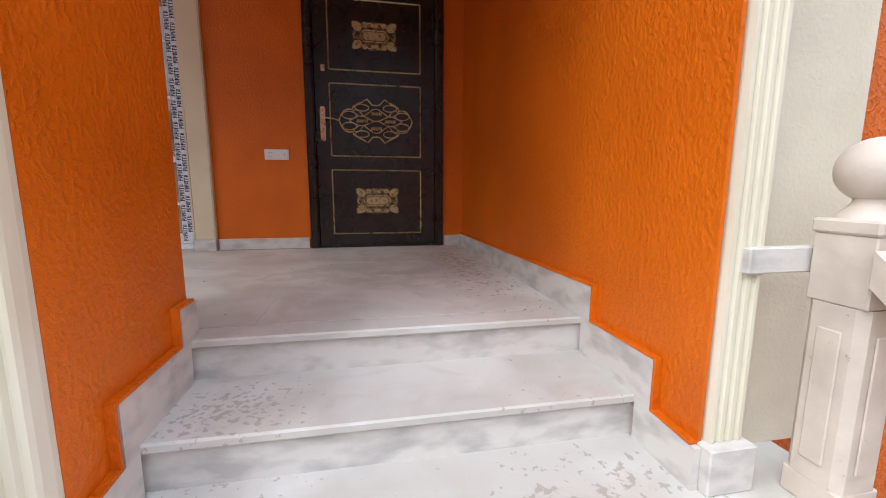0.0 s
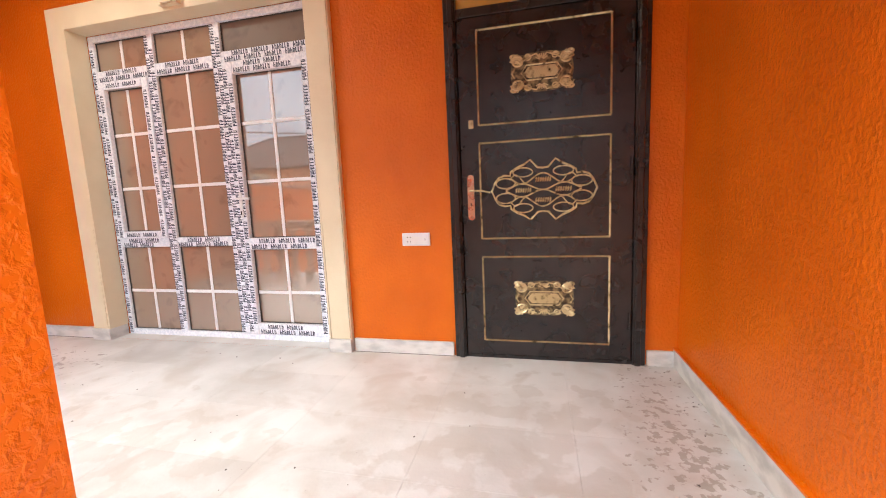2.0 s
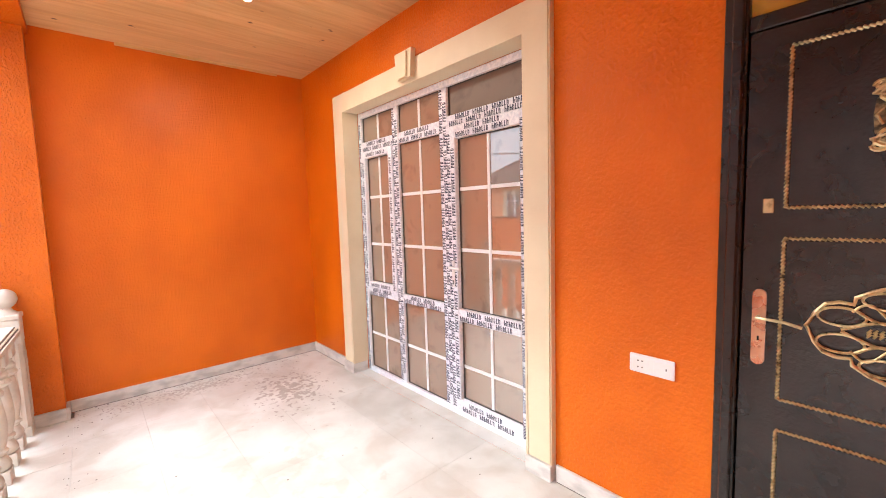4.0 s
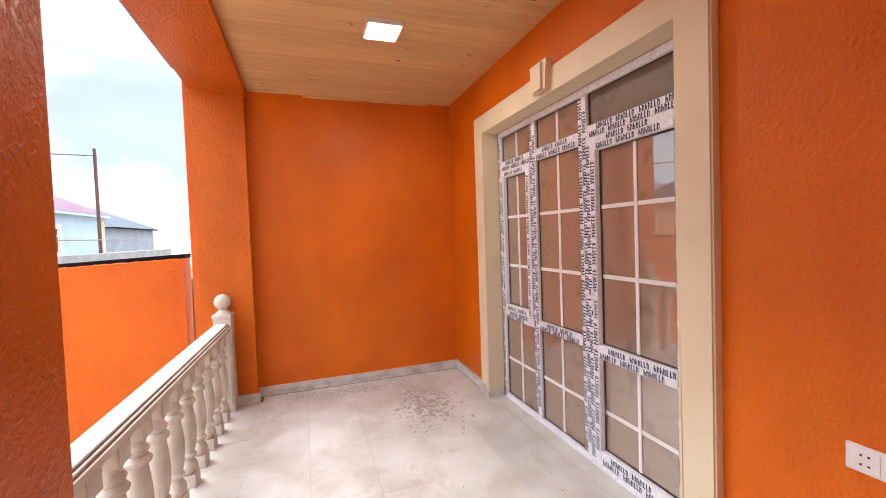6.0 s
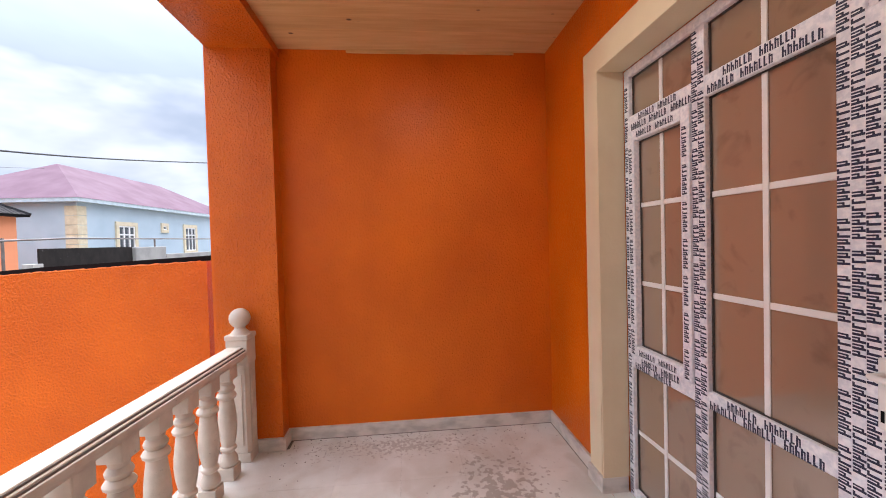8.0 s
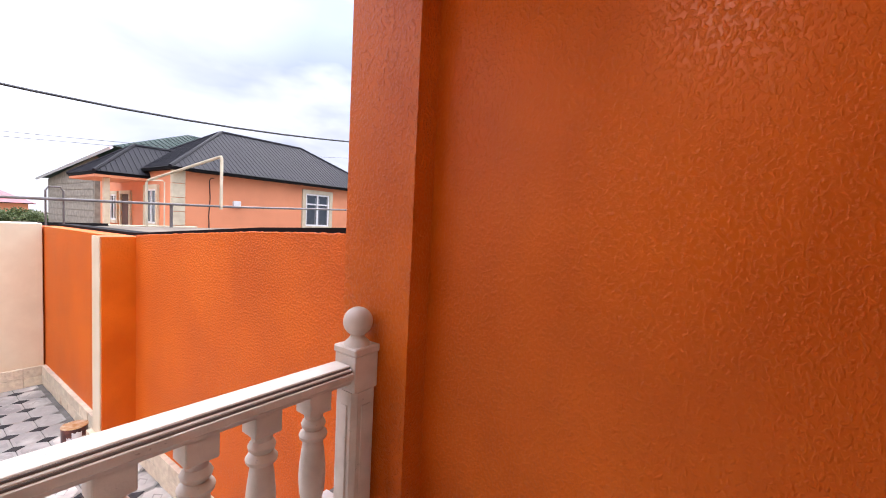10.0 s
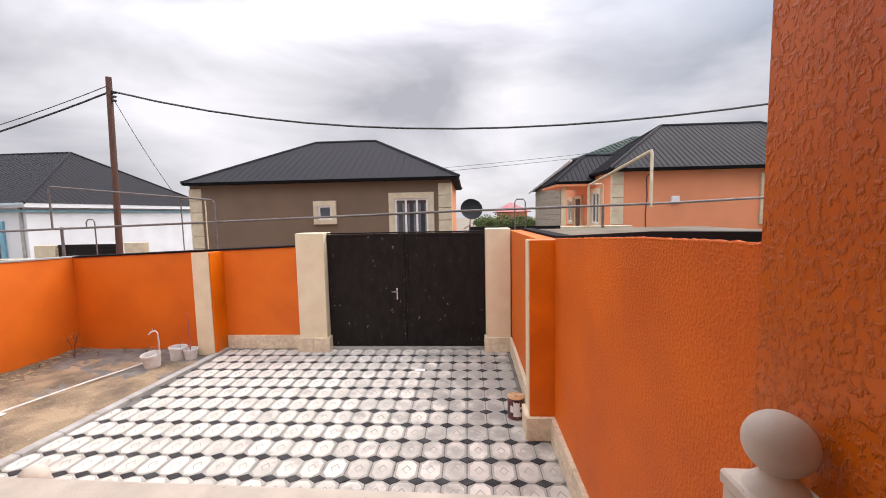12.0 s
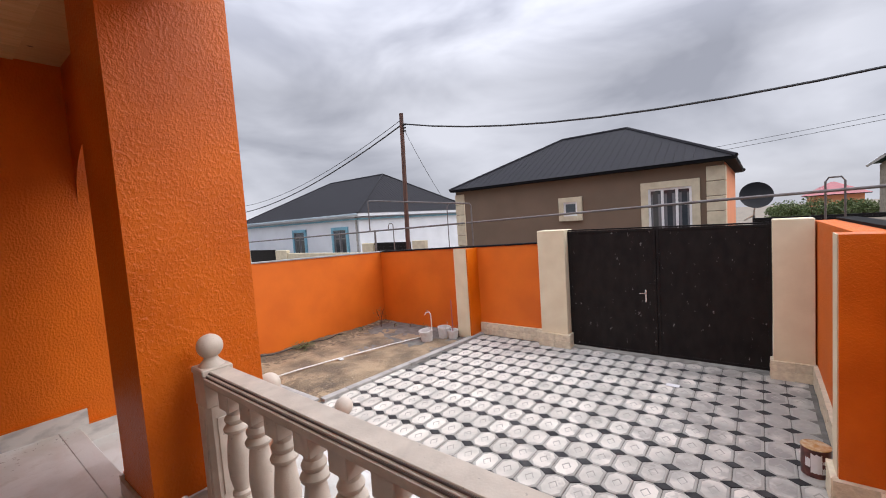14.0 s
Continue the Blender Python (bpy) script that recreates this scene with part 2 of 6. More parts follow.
M_FILM = material("protective_film", (0.88, 0.90, 0.95), 0.3, alt=(0.72, 0.76, 0.84), scale=60, contrast=(0.4, 0.6), stretch=(1, 1, 1), bump=0.0006, bump_scale=90)
M_INK = material("navy_print", (0.018, 0.028, 0.075), 0.5)
M_GASKET = material("dark_gasket", (0.05, 0.045, 0.045), 0.6)
M_GATE = material("black_gate_paint", (0.008, 0.006, 0.006), 0.55, alt=(0.014, 0.011, 0.010), scale=4, spec=0.2, spots=((0.32, 0.31, 0.30), 9.0, 0.665, 0.7),
                  stretch=(1.8, 1.8, 0.9), bump=0.001, bump_scale=60)
M_STONE = material("split_face_limestone", (0.72, 0.63, 0.46), 0.8, alt=(0.60, 0.51, 0.37), scale=14, bump=0.022, bump_scale=24, rnd=0.10)
WET = [((-4.75, -7.9), (1.3, 2.0), (0.15, 0.146, 0.138), 2.6, 0.42, 0.62, 0.22), ((-1.2, -9.0), (1.6, 0.5), (0.22, 0.21, 0.20), 4, 0.50, 0.5, 0.2)]
M_OCT = material("pale_concrete_paver", (0.65, 0.605, 0.54), 0.6, alt=(0.46, 0.44, 0.39), scale=3.2, detail=8, spots=((0.27, 0.26, 0.24), 2.2, 0.58, 0.5),
                 bump=0.0012, bump_scale=120, rnd=0.13, patch=WET)
M_OCT2 = material("pale_concrete_pavers", (0.65, 0.605, 0.54), 0.6, alt=(0.50, 0.48, 0.44), scale=3.2, detail=8, bump=0.0012, bump_scale=120, island=0.13, patch=WET)
M_DIA = material("charcoal_paver", (0.024, 0.024, 0.026), 0.7, spec=0.25, alt=(0.05, 0.05, 0.05), scale=8, spots=((0.2, 0.2, 0.19), 40, 0.68, 0.5), rnd=0.3)
M_GRIME = material("paver_grime", (0.42, 0.405, 0.365), 0.8, alt=(0.29, 0.28, 0.25), scale=2.5, contrast=(0.3, 0.7))
M_JOINT = material("sandy_joint", (0.20, 0.19, 0.17), 0.9, alt=(0.11, 0.10, 0.09), scale=5, bump=0.002, bump_scale=90)
M_CURB = material("concrete_kerb", (0.40, 0.39, 0.37), 0.8, alt=(0.30, 0.29, 0.27), scale=6, bump=0.002, bump_scale=70, rnd=0.06)
# soil tone is darker in patches, mostly along the east wall's foot
M_SOIL = material("dry_soil", (0.36, 0.265, 0.165), 0.95, alt=(0.15, 0.11, 0.072), scale=1.6, detail=12, contrast=(0.38, 0.62), smears=((0.075, 0.058, 0.040), 1.9, 0.56, 0.5),
                  spots=((0.52, 0.44, 0.33), 26, 0.62, 0.6), bump=0.035, bump_scale=26, patch=[((4.2, -7.2), (0.55, 3.0), (0.06, 0.047, 0.034), 9, 0.52, 0.6), ((1.9, -5.3), (0.8, 0.4), (0.10, 0.078, 0.055), 11, 0.55, 0.5)])
M_ROAD = material("dirt_road", (0.26, 0.22, 0.17), 0.95, alt=(0.18, 0.15, 0.12), scale=0.4, bump=0.02, bump_scale=6)
M_LEAF = material("leaves", (0.15, 0.19, 0.065), 0.7, alt=(0.08, 0.12, 0.04), scale=5, island=0.35)
M_BROWNWALL = material("taupe_render", (0.185, 0.125, 0.085), 0.8, alt=(0.16, 0.11, 0.074), scale=1.2, bump=0.003, bump_scale=30)
M_PEACH = material("peach_render", (0.78, 0.30, 0.15), 0.8, alt=(0.70, 0.265, 0.13), scale=1.0, bump=0.003, bump_scale=30)
M_GREYWALL = material("blue_grey_render", (0.30, 0.33, 0.37), 0.8, scale=1.0)
M_BLUEPALE = material("pale_blue_trim", (0.50, 0.60, 0.66), 0.7)
M_ROOFS = material("slate_blue_metal_roof", (0.045, 0.065, 0.095), 0.7, scale=2, spec=0.25)
M_BLUEWALL = material("pale_blue_render", (0.42, 0.52, 0.60), 0.8, alt=(0.37, 0.47, 0.55), scale=1.0)
M_WHITEWALL = material("white_render", (0.72, 0.74, 0.78), 0.8, alt=(0.64, 0.66, 0.70), scale=1.0)
M_BLUETRIM = material("sky_blue_paint", (0.20, 0.44, 0.56), 0.6)
M_ROOF = material("charcoal_metal_roof", (0.026, 0.025, 0.030), 0.66, alt=(0.020, 0.020, 0.023), scale=2, spec=0.12)
M_ROOFP = material("mauve_metal_roof", (0.125, 0.066, 0.100), 0.8, alt=(0.15, 0.085, 0.125), scale=1, spec=0.2)
M_ROOFG = material("green_metal_roof", (0.016, 0.040, 0.034), 0.65, spec=0.12)
M_ROOFR = material("red_metal_roof", (0.42, 0.12, 0.13), 0.5)
M_BLACK = material("black_fascia", (0.008, 0.008, 0.009), 0.8, spec=0.1)
M_QUOIN = material("limestone_quoin", (0.66, 0.58, 0.42), 0.8, alt=(0.56, 0.48, 0.34), scale=5, bump=0.004, bump_scale=20, rnd=0.05)
M_BLOCK = material("rough_block", (0.36, 0.31, 0.24), 0.9, alt=(0.24, 0.20, 0.16), scale=4, island=0.2, bump=0.01, bump_scale=15)
M_CONC = material("grey_concrete", (0.32, 0.32, 0.31), 0.85, alt=(0.24, 0.24, 0.235), scale=2.5, bump=0.003, bump_scale=40)
M_POLE = material("rusty_steel_pole", (0.13, 0.06, 0.04), 0.75, alt=(0.08, 0.04, 0.03), scale=5, stretch=(4, 4, 0.8))
M_PIPE = material("grey_painted_pipe", (0.17, 0.155, 0.15), 0.5, alt=(0.11, 0.09, 0.08), scale=6)
M_WIRE = material("black_cable", (0.012, 0.012, 0.013), 0.6)
M_DISH = material("dark_dish", (0.013, 0.013, 0.015), 0.5, spec=0.2)
M_SHED = material("brown_grey_screed", (0.20, 0.168, 0.135), 1.0, alt=(0.14, 0.118, 0.095), scale=1.5, spec=0.05, bump=0.004, bump_scale=30)
M_WINGLASS = material("far_window_glass", (0.05, 0.06, 0.07), 0.05, spec=0.8)
M_CURTAIN = material("far_curtain", (0.17, 0.17, 0.18), 0.9)
M_CAN = material("tin_can", (0.25, 0.09, 0.07), 0.35, metal=0.3, alt=(0.07, 0.03, 0.03), scale=14)
M_PAINT = material("ochre_paint", (0.62, 0.30, 0.03), 0.3, alt=(0.50, 0.20, 0.02), scale=14)
M_GOLDRIM = material("smeared_tin_rim", (0.62, 0.50, 0.34), 0.4, metal=0.4, alt=(0.45, 0.22, 0.05), scale=20)
M_BUCKET = material("white_bucket_plastic", (0.74, 0.73, 0.71), 0.45, alt=(0.62, 0.60, 0.56), scale=9)
M_ROOM = material("room_plaster", (0.50, 0.38, 0.28), 0.9)


def glass_material(name, base, transmission, rough=0.02):
    m = bpy.data.materials.new(name)
    m.use_nodes = True
    b = m.node_tree.nodes["Principled BSDF"]
    b.inputs["Base Color"].default_value = (*base, 1)
    b.inputs["Roughness"].default_value = rough
    b.inputs["Transmission Weight"].default_value = transmission
    b.inputs["IOR"].default_value = 2.5
    b.inputs["Specular IOR Level"].default_value = 0.8
    n, l = m.node_tree.nodes, m.node_tree.links       # dust and wiped smudges
    geo, no = n.new("ShaderNodeNewGeometry"), n.new("ShaderNodeTexNoise")
    no.inputs["Scale"].default_value, no.inputs["Detail"].default_value, no.inputs["Distortion"].default_value = 7.0, 6.0, 0.6
    mix, mr = n.new("ShaderNodeMixRGB"), n.new("ShaderNodeMapRange")
    mr.inputs["From Min"].default_value, mr.inputs["From Max"].default_value = 0.56, 0.70
    mix.inputs["Color1"].default_value, mix.inputs["Color2"].default_value = (*base, 1), (*(c * 0.72 for c in base), 1)
    l.new(geo.outputs["Position"], no.inputs["Vector"])
    l.new(no.outputs["Fac"], mr.inputs["Value"])
    l.new(mr.outputs[0], mix.inputs["Fac"])
    l.new(mix.outputs[0], b.inputs["Base Color"])
    return m


M_GLASS = glass_material("bronze_glass", (0.33, 0.235, 0.17), 0.10)
M_GLASS.node_tree.nodes["Principled BSDF"].inputs["IOR"].default_value = 2.2
M_HAZY = glass_material("hazy_bronze_glass", (0.17, 0.112, 0.075), 0.0, 0.55)
M_HAZY.node_tree.nodes["Principled BSDF"].inputs["IOR"].default_value = 1.45
M_GOLD = glass_material("gold_pattern_glass", (0.55, 0.38, 0.05), 0.15, 0.12)
M_LAMP = bpy.data.materials.new("lamp_diffuser")
M_LAMP.use_nodes = True
_e = M_LAMP.node_tree.nodes["Principled BSDF"]
_e.inputs["Emission Color"].default_value, _e.inputs["Emission Strength"].default_value = (1, 0.97, 0.92, 1), 9.0


# ---- mesh helpers ----
def mesh_ob(name, bm, mat, smooth=False):
    bmesh.ops.recalc_face_normals(bm, faces=bm.faces)
    me = bpy.data.meshes.new(name)
    bm.to_mesh(me)
    bm.free()
    for m in (mat if isinstance(mat, (list, tuple)) else [mat]):
        me.materials.append(m)
    if smooth:
        me.shade_smooth()
        me.set_sharp_from_angle(angle=radians(38))
    return new(name, me)


def part(name, bm, mat, parent, label="", smooth=False, kind=""):
    ob = mesh_ob(name, bm, mat, smooth)
    ob.parent = parent
    return tagged(ob, label=label, kind=kind)


def thing(name, at, label, category, group=""):
    ob = new(name)
    ob.empty_display_size = 0.1
    ob.location = at
    return tagged(ob, label=label, category=category, group=group)


def setting(name, bm, mat, label, smooth=False):
    return tagged(mesh_ob(name, bm, mat, smooth), label=label, kind="structure")


def box(bm, x0, x1, y0, y1, z0, z1, bevel=0.0, mi=0):
    vs = [bm.verts.new((x, y, z)) for x in (x0, x1) for y in (y0, y1) for z in (z0, z1)]
    fs = [bm.faces.new([vs[i] for i in q]) for q in ((0, 1, 3, 2), (4, 6, 7, 5), (0, 4, 5, 1), (2, 3, 7, 6), (0, 2, 6, 4), (1, 5, 7, 3))]
    for f in fs:
        f.material_index = mi
    if bevel:
        bmesh.ops.bevel(bm, geom=list({e for f in fs for e in f.edges}), offset=bevel, segments=1, affect="EDGES", clamp_overlap=True)
    return bm


def B(*a, bevel=0.0):
    return box(bmesh.new(), *a, bevel=bevel)


def prism(bm, pts, axis, c0, c1):
    """A polygon of (a, b) pairs pushed along axis from c0 to c1: "x" takes (y, z), "y" takes (x, z), "z" takes (x, y)."""
    def at(a, b, c):
        return {"x": (c, a, b), "y": (a, c, b), "z": (a, b, c)}[axis]
    lo, hi = [bm.verts.new(at(*p, c0)) for p in pts], [bm.verts.new(at(*p, c1)) for p in pts]
    n = len(pts)
    bm.faces.new(lo)
    bm.faces.new(hi[::-1])
    for i in range(n):
        bm.faces.new((lo[i], lo[(i + 1) % n], hi[(i + 1) % n], hi[i]))
    return bm


def P(pts, axis, c0, c1):
    return prism(bmesh.new(), pts, axis, c0, c1)


def lathe(bm, profile, x=0.0, y=0.0, z=0.0, seg=20):
    """profile of (radius, height)."""
    rings = []
    for r, h in profile:
        rings.append([bm.verts.new((x + r * math.cos(2 * math.pi * i / seg), y + r * math.sin(2 * math.pi * i / seg), z + h)) for i in range(seg)])
    for a, b in zip(rings, rings[1:]):
        for i in range(seg):
            bm.faces.new((a[i], a[(i + 1) % seg], b[(i + 1) % seg], b[i]))
    bm.faces.new(rings[0][::-1])
    bm.faces.new(rings[-1])
    return bm


def tube(bm, pts, r, seg=6, closed=False):
    pts = [Vector(p) for p in pts]
    n = len(pts)
    rings = []
    for i, p in enumerate(pts):
        a = pts[(i - 1) % n] if (closed or i > 0) else p
        b = pts[(i + 1) % n] if (closed or i < n - 1) else p
        d = (b - a).normalized()
        u = d.cross(Vector((0, 0, 1)) if abs(d.z) < 0.9 else Vector((0, 1, 0))).normalized()
        v = d.cross(u).normalized()
        rings.append([bm.verts.new(p + r * (math.cos(2 * math.pi * k / seg) * u + math.sin(2 * math.pi * k / seg) * v)) for k in range(seg)])
    pairs = list(zip(rings, rings[1:])) + ([(rings[-1], rings[0])] if closed else [])
    for a, b in pairs:
        for k in range(seg):
            bm.faces.new((a[k], a[(k + 1) % seg], b[(k + 1) % seg], b[k]))
    if not closed:
        bm.faces.new(rings[0][::-1])
        bm.faces.new(rings[-1])
    return bm


def wall_xz(x0, x1, z0, z1, y0, y1, holes=()):
    """A wall along x with holes (x0, x1, z0, z1) that go through it."""
    bm = bmesh.new()
    xs = sorted({x0, x1, *(h[0] for h in holes), *(h[1] for h in holes)})
    zs = sorted({z0, z1, *(h[2] for h in holes), *(h[3] for h in holes)})
    solid = lambda i, j: 0 <= i < len(xs) - 1 and 0 <= j < len(zs) - 1 and not any(
        h[0] <= (xs[i] + xs[i + 1]) / 2 <= h[1] and h[2] <= (zs[j] + zs[j + 1]) / 2 <= h[3] for h in holes)
    cache = {}

    def v(*p):
        if p not in cache:
            cache[p] = bm.verts.new(p)
        return cache[p]
    for i in range(len(xs) - 1):
        for j in range(len(zs) - 1):
            if not solid(i, j):
                continue
            a, b, c, d = xs[i], xs[i + 1], zs[j], zs[j + 1]
            for y in (y0, y1):
                bm.faces.new((v(a, y, c), v(b, y, c), v(b, y, d), v(a, y, d)))
            if not solid(i - 1, j):
                bm.faces.new((v(a, y0, c), v(a, y1, c), v(a, y1, d), v(a, y0, d)))
            if not solid(i + 1, j):
                bm.faces.new((v(b, y0, c), v(b, y1, c), v(b, y1, d), v(b, y0, d)))
            if not solid(i, j - 1):
                bm.faces.new((v(a, y0, c), v(a, y1, c), v(b, y1, c), v(b, y0, c)))
            if not solid(i, j + 1):
                bm.faces.new((v(a, y0, d), v(a, y1, d), v(b, y1, d), v(b, y0, d)))
    return bm


# ---- plan, in metres ----
F = 1.307            # terrace floor
CEIL = 4.16
FACE = -2.50         # outer face of the facade
INNER = -2.04        # inner face of beam and pillars
XE = -5.0            # end wall of the terrace
PX0, PX1 = -1.94, -1.437   # pillar between terrace and stairs
RISE, TREAD, NOSE0 = 0.1452, 0.34, -2.09
OPEN_W = (-4.10, -2.15, F, 3.655)
OPEN_D = (-1.29, -0.17, F, 3.76)

# ---- large structure: ground ----
setting("ground", B(-160, 160, -220, 80, -0.4, -0.12), M_ROAD, "dusty bare ground of the street and the plots around")
setting("yard_base", B(-5.3, 4.6, -9.75, -2.4, -0.12, -0.02), M_JOINT, "sandy bed under the pavers of the yard")

ZT0 = F - 2 * RISE
# ---- house walls round the terrace ----
setting("wall_north", wall_xz(-5.3, 4.6, -0.1, 4.5, 0.0, 0.30, [OPEN_W, OPEN_D]), M_ORANGE, "orange textured plaster wall with a steel door and a glazed balcony door")
setting("wall_end", B(-5.3, XE, FACE, 0.0, -0.1, 4.5), M_END, "orange textured plaster end wall of the terrace")
setting("wall_stairs", P([(0.0, -0.1), (FACE, -0.1), (FACE, 4.5), (0.0, 4.5)], "x", 0.0, 0.30), M_ORANGE, "orange rough plaster wall beside the entrance steps")
setting("wall_stairs", B(0.0, 0.012, -2.655, FACE - 0.001, ZT0, 4.5), M_ORANGE, "orange plaster jamb edge beside the entrance steps")
setting("wall_facade", B(0.30, 4.6, FACE, FACE + 0.3, -0.1, 4.5), M_ROUGH, "orange plaster facade of the house")
setting("pillar_end", B(XE, -4.86, -2.42, -2.0, -0.1, 4.10), M_ROUGH, "orange knockdown plaster pilaster at the terrace's end")
setting("pillar_stairs", B(PX0, PX1, -2.645, INNER, -0.1, 4.10), M_SOFT, "orange knockdown plaster pillar between terrace and steps")
setting("beam", B(XE, PX1, -2.42, -1.98, 4.10, 4.5), M_ROUGH, "orange plaster beam over the terrace opening")
setting("wall_terrace_base", B(-4.86, PX0, -2.42, -2.2, -0.1, F - 0.04), M_ROUGH, "orange plaster base wall under the balustrade")
# arch over the steps
arch = [(PX1, 4.5), (PX1, 3.08)]
cx, hw, rise = -0.72, 0.718, 0.50
arch += [(cx - hw * math.cos(math.pi * i / 24), 3.08 + rise * math.sin(math.pi * i / 24)) for i in range(1, 24)]
arch += [(0.0, 3.08), (0.0, 4.5)]
setting("arch_stairs", P(arch, "y", -2.60, -2.26), M_SOFT, "orange plaster arch over the entrance steps")
setting("roof_slab", B(-5.5, 4.9, -2.70, 6.2, 4.5, 4.7), M_CONC, "flat closing slab above the terrace and rooms")
setting("wall_back", B(-5.3, 4.6, 6.0, 6.2, -0.1, 4.5), M_ROOM, "plain back wall of the house")
setting("wall_side", B(-5.3, -5.2, 0.3, 6.0, -0.1, 4.5), M_ROOM, "plain side wall of the room")
setting("wall_side", B(4.5, 4.6, 0.3, 6.0, -0.1, 4.5), M_ROOM, "plain side wall of the house")
setting("room_floor", B(-5.2, 4.5, 0.3, 6.0, F - 0.1, F - 0.01), M_ROOM, "plain floor of the room behind the glass")
setting("room_ceiling", B(-5.2, 4.5, 0.3, 6.0, 4.2, 4.5), M_ROOM, "plain ceiling of the room behind the glass")
# floor of the terrace
setting("floor_core", box(B(XE, 0.0, -2.0, 0.0, -0.1, F - 0.045), XE, PX0, FACE + 0.25, -2.0001, -0.1, F - 0.045), M_JOINT, "concrete core of the terrace floor")

# ceiling of pine boards
bm = bmesh.new()
n_b = 34
for i in range(n_b):
    xa = XE + i * 5.0 / n_b
    box(bm, xa + 0.0008, xa + 5.0 / n_b - 0.0008, -2.0, -0.0, CEIL, CEIL + 0.02, bevel=0.0015)
box(bm, XE, 0.0, -2.30, 0.0, CEIL + 0.012, CEIL + 0.1)
setting("ceiling", bm, M_WOOD, "knotty pine board ceiling over the terrace")

# steps: two deep ones under the arch, then a steeper flight down to the yard
def nose(k):
    return NOSE0 - TREAD * min(k, 2) - 0.24 * max(0, k - 2)


stairs = setting("stairs", P([(-2.0, -0.1)] + [q for k in range(8, -1, -1) for q in ((nose(k) + 0.045, F - RISE * (k + 1) - 0.031), (nose(k) + 0.045, F - RISE * k - 0.031))]
                 + [(-2.0, F - 0.031)], "x", PX1 + 0.0, 0.0), M_CURB, "concrete body of the entrance steps")
setting("stairs_flank", P([(FACE - 0.001, -0.1)] + [q for k in range(8, 2, -1) for q in ((nose(k) + 0.045, F - RISE * (k + 1) - 0.031), (nose(k) + 0.045, F - RISE * k - 0.031))]
                 + [(NOSE0 - TREAD * 2 + 0.045, F - RISE * 3 - .031), (NOSE0 - TREAD * 2 + 0.045, F - RISE * 2 - 0.031), (FACE - 0.001, F - RISE * 2 - 0.031)], "x", 0.001, 0.38), M_CURB, "concrete flank of the entrance steps")
setting("stairs_flank", P([(FACE - 0.001, -0.1)] + [q for k in range(8, 2, -1) for q in ((nose(k) + 0.045, F - RISE * (k + 1) - 0.031), (nose(k) + 0.045, F - RISE * k - 0.031))]
                 + [(NOSE0 - TREAD * 2 + 0.045, F - RISE * 3 - .031), (NOSE0 - TREAD * 2 + 0.045, F - RISE * 2 - 0.031), (FACE - 0.001, F - RISE * 2 - 0.031)], "x", -1.80, PX1 - 0.001), M_CURB, "concrete flank of the entrance steps")
for k in range(0, 9):
    z, y0 = F - RISE * k, nose(k)
    inside = k < 2
    xa, xb = (PX1 + 0.002, -0.002) if inside else (-1.82, 0.40)
    yb = nose(k - 1) + 0.04 if k else y0 + TREAD
    if k == 2:
        part("tread", box(B(PX1 + 0.002, -0.002, y0, yb, z - 0.03, z, bevel=0.006), xa, xb, y0, FACE - 0.002, z - 0.0301, z - 0.0003), M_MARBLE, stairs, "pale stained marble tread with a square nosing")
    elif k:
        part("tread", B(xa, xb, y0, yb, z - 0.03, z, bevel=0.006), M_MARBLE, stairs, "pale stained marble tread with a square nosing")
    if k < 8:
        part("riser", B(xa, xb, y0 + 0.02, y0 + 0.044, z - RISE, z - 0.031), M_VEIN, stairs, "grey veined marble riser")
    else:
        part("riser", B(xa, xb, y0 + 0.02, y0 + 0.044, 0.0, z - 0.031), M_VEIN, stairs, "grey veined marble riser")
part("tread", B(PX1 + 0.002, -0.002, NOSE0, -1.9629, F - 0.03, F, bevel=0.006), M_MARBLE, stairs, "pale stained marble tread with a square nosing")

# skirtings of marble
SK = 0.10
setting("baseboard", P([(0.0, F)] + [(0.0, F + SK), (-2.06, F + 0.135), (-2.16, F + 0.135), (-2.16, F - RISE + 0.145), (-2.51, F - RISE + 0.145), (-2.51, F - 2 * RISE + 0.13),
                        (-2.67, F - 2 * RISE + 0.12), (-2.67, F - 2 * RISE), (NOSE0 - TREAD + 0.0, F - 2 * RISE), (NOSE0 - TREAD, F - RISE), (NOSE0, F - RISE), (NOSE0, F)], "x", -0.022, -0.001),
        M_VEIN, "stepped grey marble skirting beside the steps")
setting("baseboard", P([(INNER + 0.02, F), (INNER + 0.02, F + 0.12), (-2.14, F + 0.12), (-2.14, F - RISE + 0.145), (-2.49, F - RISE + 0.145), (-2.49, F - 2 * RISE + 0.13),
                        (-2.67, F - 2 * RISE + 0.12), (-2.67, F - 2 * RISE), (NOSE0 - TREAD + 0.0, F - 2 * RISE), (NOSE0 - TREAD, F - RISE), (NOSE0, F - RISE), (NOSE0, F)], "x", PX1 + 0.001, PX1 + 0.022),
        M_VEIN, "stepped grey marble skirting beside the steps")
